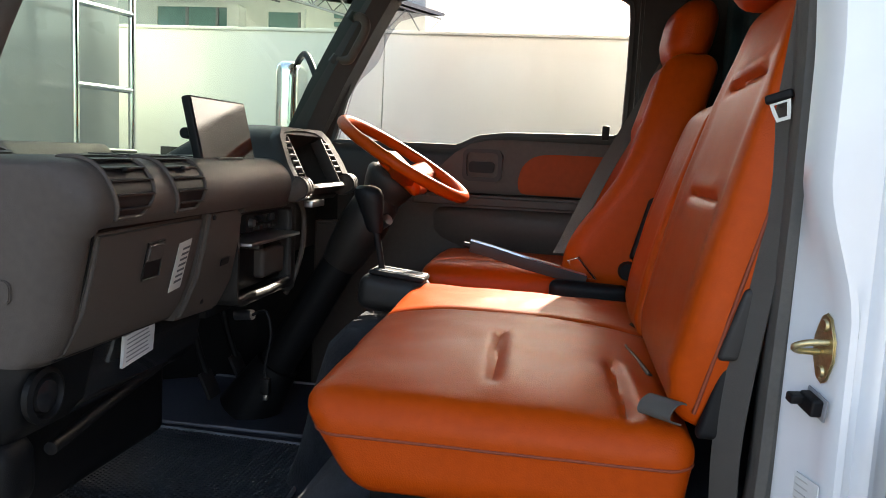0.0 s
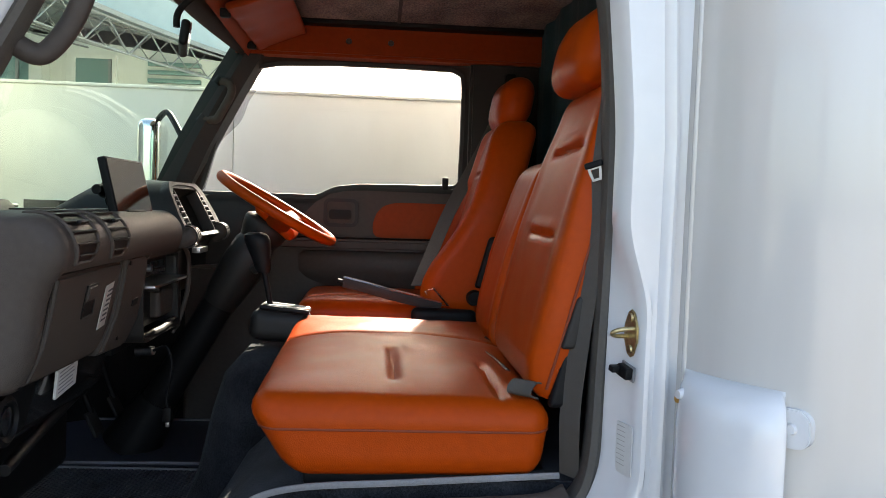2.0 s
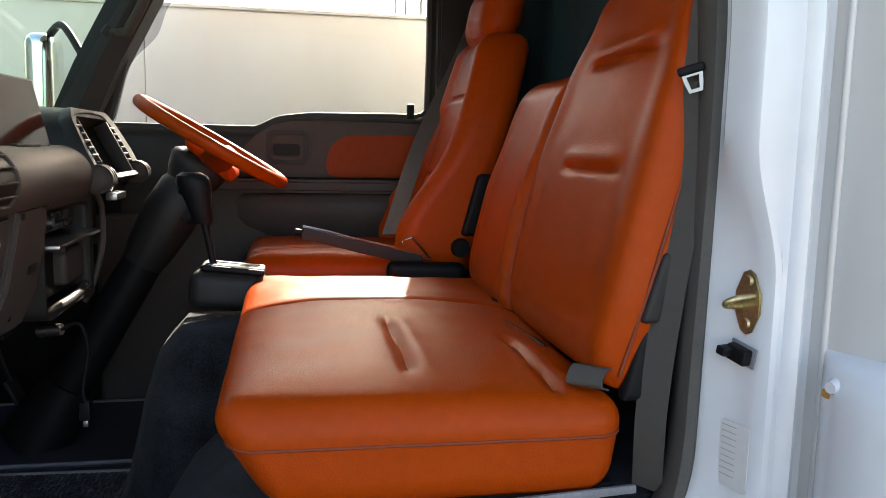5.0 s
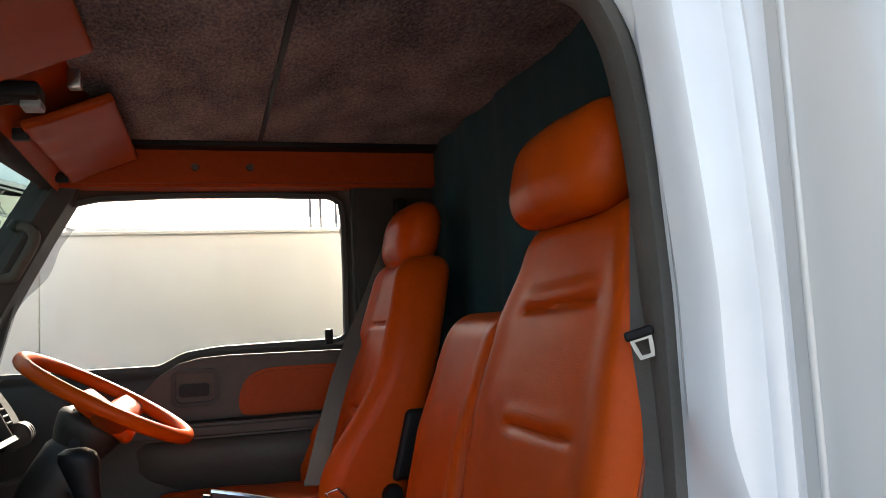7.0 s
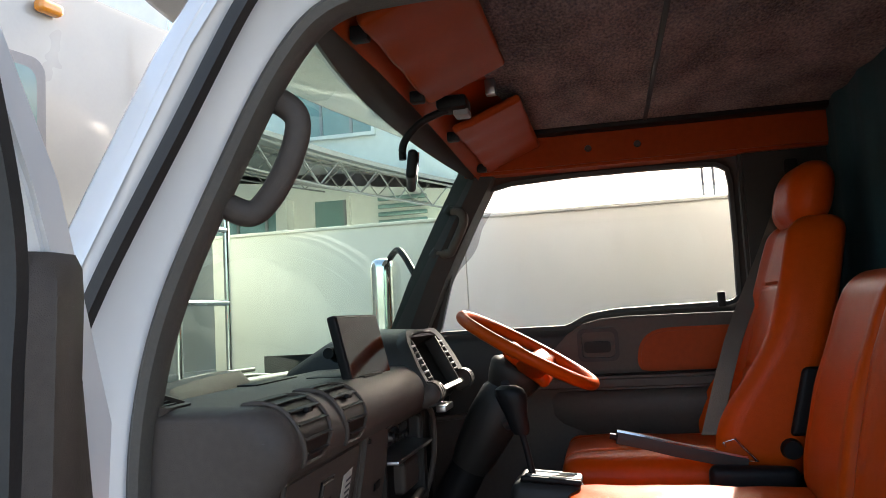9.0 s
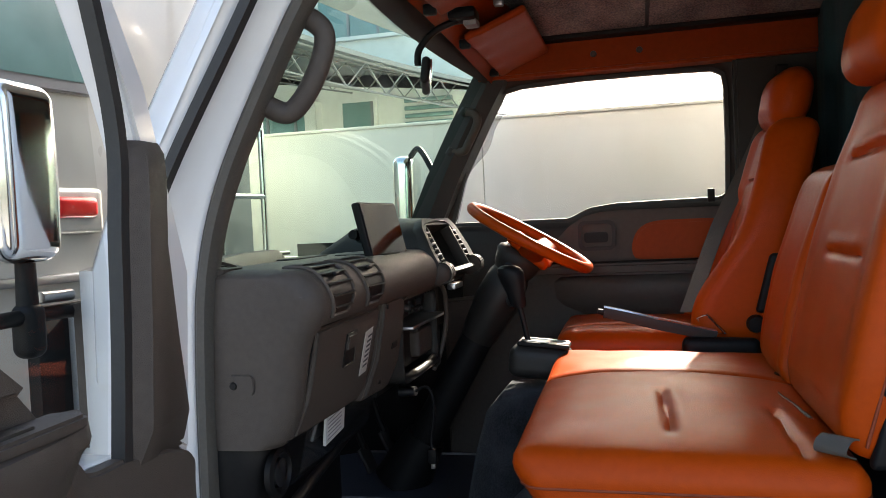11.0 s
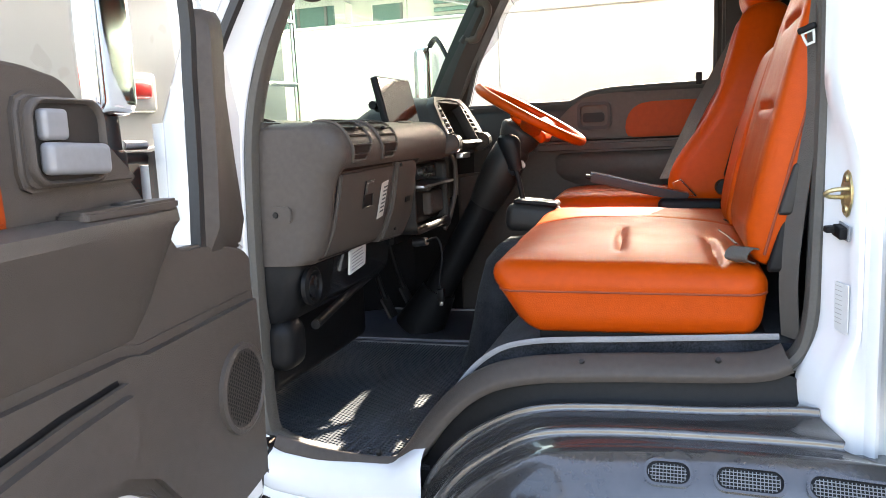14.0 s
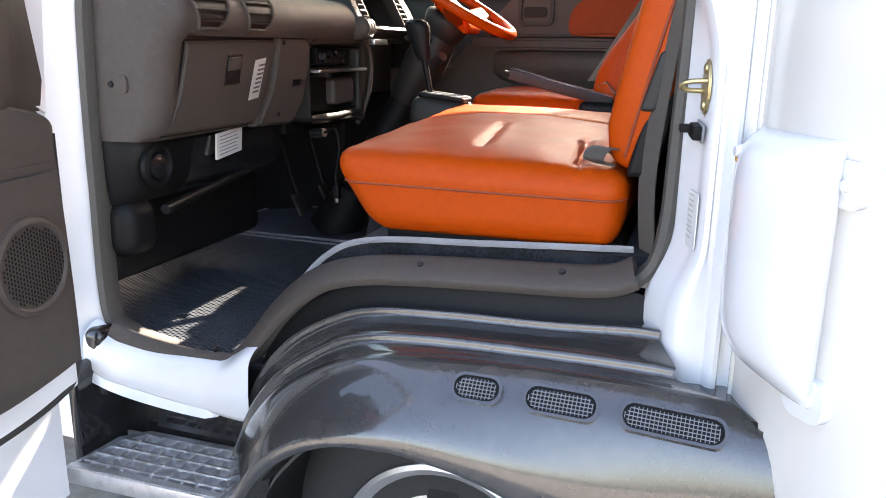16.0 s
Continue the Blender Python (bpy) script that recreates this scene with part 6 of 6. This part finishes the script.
part("shell", loft([cowl(z, k, l) for z, k, l in ((1.562, -0.02, 0), (1.560, 0.25, 0), (1.554, 0.55, 0), (1.541, 0.80, 0), (1.520, 0.94, 0), (1.490, 1.0, 0), (1.44, 1.0, 0), (1.38, 1.0, 0), (1.32, 1.0, 0.15), (1.275, 0.96, 0.4), (1.245, 0.86, 0.7), (1.220, 0.66, 0.9), (1.204, 0.40, 1.0), (1.194, -0.02, 1.0))], False, False), WHITE, cover, smooth=75)
for x, y, z, turn, ear in ((0.530, -0.176, 1.530, -72, 0), (0.651, -0.302, 1.510, -52, 1), (0.641, -0.296, 1.220, -52, 1)):
    rm = Matrix.Translation((x, y, z)) @ Matrix.Rotation(radians(turn), 4, "Z")
    if ear:
        part("flange", moved(slab(rounded(-0.045, 0.028, -0.030, 0.030, 0.022), 1, -0.003, 0.020, 0.002), rm), WHITE, cover)
    part("rivet", moved(cyl((0, 0.004, 0), (0, -0.009, 0), 0.011, 0.007, 16), rm), WHITE, cover)
    if not ear:
        part("rust_mark", moved(slab(rounded(-0.015, 0.006, -0.016, -0.004, 0.0055), 1, -0.0025, 0.004), rm), RUST, cover)

striker = thing("door_striker", "yellow-zinc striker plate with a steel loop on the pillar", "door striker")
sm = Matrix.Translation((0.4775, -0.072, 1.612)) @ Matrix.Rotation(radians(-76), 4, "Z") @ Matrix.Scale(0.82, 4)
part("plate", moved(slab([(0, 0.052), (0.012, 0.046), (0.026, 0.015), (0.026, -0.015), (0.012, -0.046), (0, -0.052), (-0.012, -0.046), (-0.026, -0.015), (-0.026, 0.015), (-0.012, 0.046)], 1, -0.005, 0.0, 0.002), sm), ZINC, striker)
part("loop", moved(sweep(spline([(0.012, 0.0, 0.012), (0.010, -0.035, 0.010), (0.0, -0.048, 0.002), (-0.010, -0.035, -0.006), (-0.012, 0.0, -0.008)], 20), 0.0050), sm), ZINC, striker)
for z in (0.034, -0.034):
    part("screw", moved(cyl((0, -0.005, z), (0, -0.009, z), 0.010, 0.008, 14), sm), ZINC, striker)
switch = thing("door_switch", "black plastic door switch on the pillar", "door switch")
wm2 = Matrix.Translation((0.474, -0.074, 1.545)) @ Matrix.Rotation(radians(-76), 4, "Z") @ Matrix.Rotation(radians(10), 4, "Y") @ Matrix.Scale(0.82, 4)
part("base", moved(box(-0.026, 0.026, -0.004, 0.0, -0.017, 0.017, 0.0015), wm2), GREY_LIGHT, switch)
part("body", moved(soft((0.040, 0.018, 0.026), 0.004, (3, 2, 2), lambda p: p + Vector((0, -0.011, 0))), wm2), BLACK, switch)
part("tongue", moved(soft((0.018, 0.024, 0.014), 0.003, (2, 2, 2), lambda p: p + Vector((-0.014, -0.026, 0.002))), wm2), BLACK, switch)
plate = thing("data_plate", "white data label on the door pillar", "label")
pm = Matrix.Translation((0.4735, -0.0680, 1.405)) @ Matrix.Rotation(radians(-73), 4, "Z")
sheet = part("sheet", moved(slab(rounded(-0.024, 0.024, -0.045, 0.045, 0.003), 1, -0.002, 0.0), pm), PAPER, plate)
for k in range(9):
    part("print_bar", moved(box(-0.020, 0.004 + 0.003 * (k * 5 % 5), -0.0026, -0.002, 0.038 - k * 0.0085, 0.0392 - k * 0.0085), pm), PAPER_OLD, sheet)
plug = thing("body_plug", "round white plug in the lower pillar", "plug")
part("cap", moved(cyl((0, 0, 0), (0, -0.006, 0), 0.014, 0.011, 18), Matrix.Translation((0.462, -0.068, 1.235)) @ Matrix.Rotation(radians(-50), 4, "Z")), WHITE, plug)

# ---- yard outside ----
wall = tagged(new("wall_north"), "cream panelled yard wall beside the truck", "wall", kind="structure")
for k in range(9):
    x0 = -10.67 + k * 2.0
    part("panel", box(x0 + 0.002, x0 + 1.998, 2.36, 2.42, G0, 2.325, 0.003), HOARD, wall)
part("coping", box(-10.6, 7.4, 2.352, 2.428, 2.325, 2.340, 0.003), HOARD, wall)

camper = thing("parked_motorhome", "cream motorhome parked close in front, seen from its rear", "motorhome")
CX = -1.62
camper.matrix_world = Matrix.Translation((CX, 1.63, 0)) @ Matrix.Rotation(radians(-11.5), 4, "Z") @ Matrix.Translation((-CX, -1.63, 0))
part("rear_wall", slab(rounded(-0.75, 1.84, 0.75, 3.05, 0.16), 0, CX - 0.5, CX, 0.03, 3), CREAM, camper)
part("body", box(CX - 5.0, CX - 0.3, -0.72, 1.80, 0.75, 3.0, 0.05), CREAM, camper)
win = part("window", slab(rounded(0.42, 1.04, 2.33, 2.76, 0.05), 0, CX, CX + 0.02, 0.006), GREY_LIGHT, camper)
part("pane", slab(rounded(0.46, 1.00, 2.37, 2.72, 0.04), 0, CX + 0.015, CX + 0.024), TEAL_GLASS, win)
for y in (0.90, -0.55):
    part("light_housing", soft((0.05, 0.27, 0.15), 0.02, (2, 3, 2), lambda p, y=y: p + Vector((CX + 0.005, y - 0.02, 1.95))), CREAM, camper)
    part("tail_light", soft((0.05, 0.16, 0.07), 0.02, (2, 3, 2), lambda p, y=y: p + Vector((CX + 0.025, y, 1.96))), RED, camper, "red tail light")
part("marker_light", soft((0.04, 0.09, 0.04), 0.015, (2, 3, 2), lambda p: p + Vector((CX + 0.02, 1.05, 2.93))), AMBER, camper, "amber marker light")
part("belt_rail", box(CX, CX + 0.03, -0.70, 1.78, 1.72, 1.75, 0.006), STEEL, camper)
for y in (-0.2, 1.25):
    part("wheel", lathe([(0.20, -0.11), (0.33, -0.10), (0.36, 0.0), (0.33, 0.10), (0.20, 0.11)], (CX - 1.2, y, G0 + 0.36), "Y", 32), TYRE, camper)
part("chassis", box(CX - 4.5, CX - 0.3, 0.1, 0.95, 0.55, 0.78), BLACK, camper)
part("bumper", soft((0.16, 2.5, 0.20), 0.05, (3, 10, 3), lambda p: p + Vector((CX + 0.05, 0.54, 0.86))), CREAM, camper)
lad = part("ladder", join(cyl((CX + 0.10, 1.50, 1.0), (CX + 0.10, 1.50, 3.02), 0.013), cyl((CX + 0.10, 1.77, 1.0), (CX + 0.10, 1.77, 3.02), 0.013)), CHROME, camper, "chrome rear ladder")
for k in range(7):
    part("rung", cyl((CX + 0.10, 1.50, 1.16 + k * 0.28), (CX + 0.10, 1.77, 1.16 + k * 0.28), 0.012, n=12), CHROME, lad)

building = thing("building", "pale building with teal windows and a steel canopy behind the wall", "building")
part("facade", box(-17, -1.9, 9.6, 10.6, G0, 8.0), FACADE, building)
for x, w2, z, h in ((-5.75, 1.15, 2.75, 0.95), (-4.10, 0.48, 3.00, 0.65), (-8.2, 1.6, 2.75, 0.95), (-11.0, 1.6, 2.75, 0.95), (-6.4, 0.9, 4.6, 0.9), (-8.2, 1.4, 4.6, 0.9), (-11.0, 1.4, 4.6, 0.9), (-4.4, 1.2, 4.6, 0.9)):
    w = part("window", box(x, x + w2, 9.55, 9.62, z, z + h), TEAL_GLASS, building)
    part("frame", join(box(x - 0.05, x + w2 + 0.05, 9.52, 9.60, z + h, z + h + 0.05), box(x - 0.05, x + w2 + 0.05, 9.52, 9.60, z - 0.05, z), box(x - 0.05, x, 9.52, 9.60, z, z + h), box(x + w2, x + w2 + 0.05, 9.52, 9.60, z, z + h)), FACADE, w)
    for i in range(1, 1 + int(w2 / 0.45)):
        part("mullion", box(x + i * 0.45 - 0.02, x + i * 0.45 + 0.02, 9.53, 9.56, z, z + h), SLATE, w)
for k in range(7):
    part("louvre", box(-3.15, -2.45, 9.50, 9.60, 2.92 + k * 0.11, 2.98 + k * 0.11, 0.01), TEAL_GLASS, building)
part("column", box(-4.62, -4.45, 9.35, 9.6, G0, 3.7), FACADE, building)


def canopy_edge(y):
    return -3.05 + 0.16 * (y - 5.0) + 0.035 * (y - 5.0) ** 2


part("canopy", loft([[Vector((canopy_edge(y) - d, y, 3.62 + 0.55 * math.sin(min(1.5, d * 0.5)) + h)) for d, h in ((0.0, 0.0), (0.5, 0.0), (1.0, 0.0), (1.8, 0.0), (3.0, 0.0), (5.0, 0.0), (5.0, 0.05), (1.0, 0.06), (0.0, 0.05))] for y in np.linspace(4.6, 9.5, 14)], True, True), SLATE, building, "curved dark grey canopy sheet")
for d in (0.05, 0.75, 1.5, 2.3):
    bars = []
    for k in range(14):
        y0c, y1c = 4.6 + 0.35 * k, 4.95 + 0.35 * k
        zt = 3.58 + 0.55 * math.sin(min(1.5, d * 0.5))
        a, b = Vector((canopy_edge(y0c) - d, y0c, zt)), Vector((canopy_edge(y1c) - d, y1c, zt))
        down = Vector((0, 0, -0.30))
        bars += [cyl(a, b, 0.014, n=6), cyl(a + down, b + down, 0.012, n=6), cyl(a + (down if k % 2 else Vector()), b + (Vector() if k % 2 else down), 0.008, n=6)]
    part("truss", join(*bars), STEEL_GREY, building, "grey steel lattice truss")
yb = thing("warehouse", "yellow and white warehouse far behind the wall", "building")
part("hall", box(-2.9, -1.25, 14.0, 17.0, G0, 3.78), FACADE, yb)
part("cladding", box(-2.75, -1.9, 13.95, 14.0, 3.2, 3.75), YELLOW, yb)
part("shutter", box(-1.85, -1.45, 13.95, 14.0, 3.2, 3.62), GREY_LIGHT, yb)
part("roof", box(-3.05, -1.1, 13.7, 17.2, 3.78, 3.84), SLATE, yb)
for x in (1.85, 2.05, 2.35):
    pole = thing("mast", "thin grey steel mast far behind the wall", "mast", "masts")
    part("shaft", cyl((x, 14.5, G0), (x, 14.5, 5.2), 0.030, 0.022, 8), STEEL_GREY, pole)

# mirror on the driver's side and wiper
fm = thing("driver_mirror", "chrome truck mirror on the driver's side", "mirror", "door mirrors")
part("head", soft((0.09, 0.16, 0.34), 0.035, (4, 5, 8), lambda p: Vector((p.x - 0.88, p.y + 1.80, p.z + 1.96))), CHROME, fm)
part("arm", sweep(spline([(-0.86, 1.80, 2.13), (-0.80, 1.72, 2.15), (-0.72, 1.62, 2.05)], 14), 0.012), BLACK, fm)
part("arm", sweep(spline([(-0.86, 1.80, 1.80), (-0.82, 1.72, 1.74), (-0.76, 1.64, 1.72)], 14), 0.012), BLACK, fm)
wip = thing("wiper", "black wiper arm lying at the foot of the windscreen", "wiper")
part("arm", sweep(spline([(-1.09, 0.45, 1.735), (-1.10, 0.75, 1.76), (-1.07, 1.05, 1.765), (-1.0, 1.20, 1.74)], 20), 0.008), BLACK, wip)
part("blade", sweep(spline([(-1.06, 0.45, 1.765), (-1.075, 0.75, 1.785), (-1.05, 1.02, 1.785)], 20), 0.006), RUBBER, wip)


# ---- small pieces ----
# honeycomb of the passenger mat
def inside(x, y, poly):
    hit = False
    for (x0, y0), (x1, y1) in zip(poly, poly[1:] + poly[:1]):
        if (y0 > y) != (y1 > y) and x < (x1 - x0) * (y - y0) / (y1 - y0) + x0:
            hit = not hit
    return hit


verts, faces = [], []
P = 0.0125
for i in range(-100, 10):
    for j in range(-6, 80):
        cx, cy = -0.36 + i * P * 0.87, 0.03 + j * P + (P / 2 if i % 2 else 0)
        if not inside(cx, cy, MAT_OUT):
            continue
        n0 = len(verts)
        for r, z in ((0.58, 1.0275), (0.36, 1.0275), (0.33, 1.0205)):
            for k in range(6):
                a = math.pi / 3 * k
                verts.append((cx + P * r * math.cos(a), cy + P * r * math.sin(a), z))
        for lv in (0, 6):
            for k in range(6):
                m = (k + 1) % 6
                faces.append((n0 + lv + k, n0 + lv + m, n0 + lv + 6 + m, n0 + lv + 6 + k))
me = bpy.data.meshes.new("honeycomb")
me.from_pydata(verts, [], faces)
me.materials.append(MAT_M)
comb = new("honeycomb", me)
comb.parent = mat_ob
comb["kind"] = "stuff"
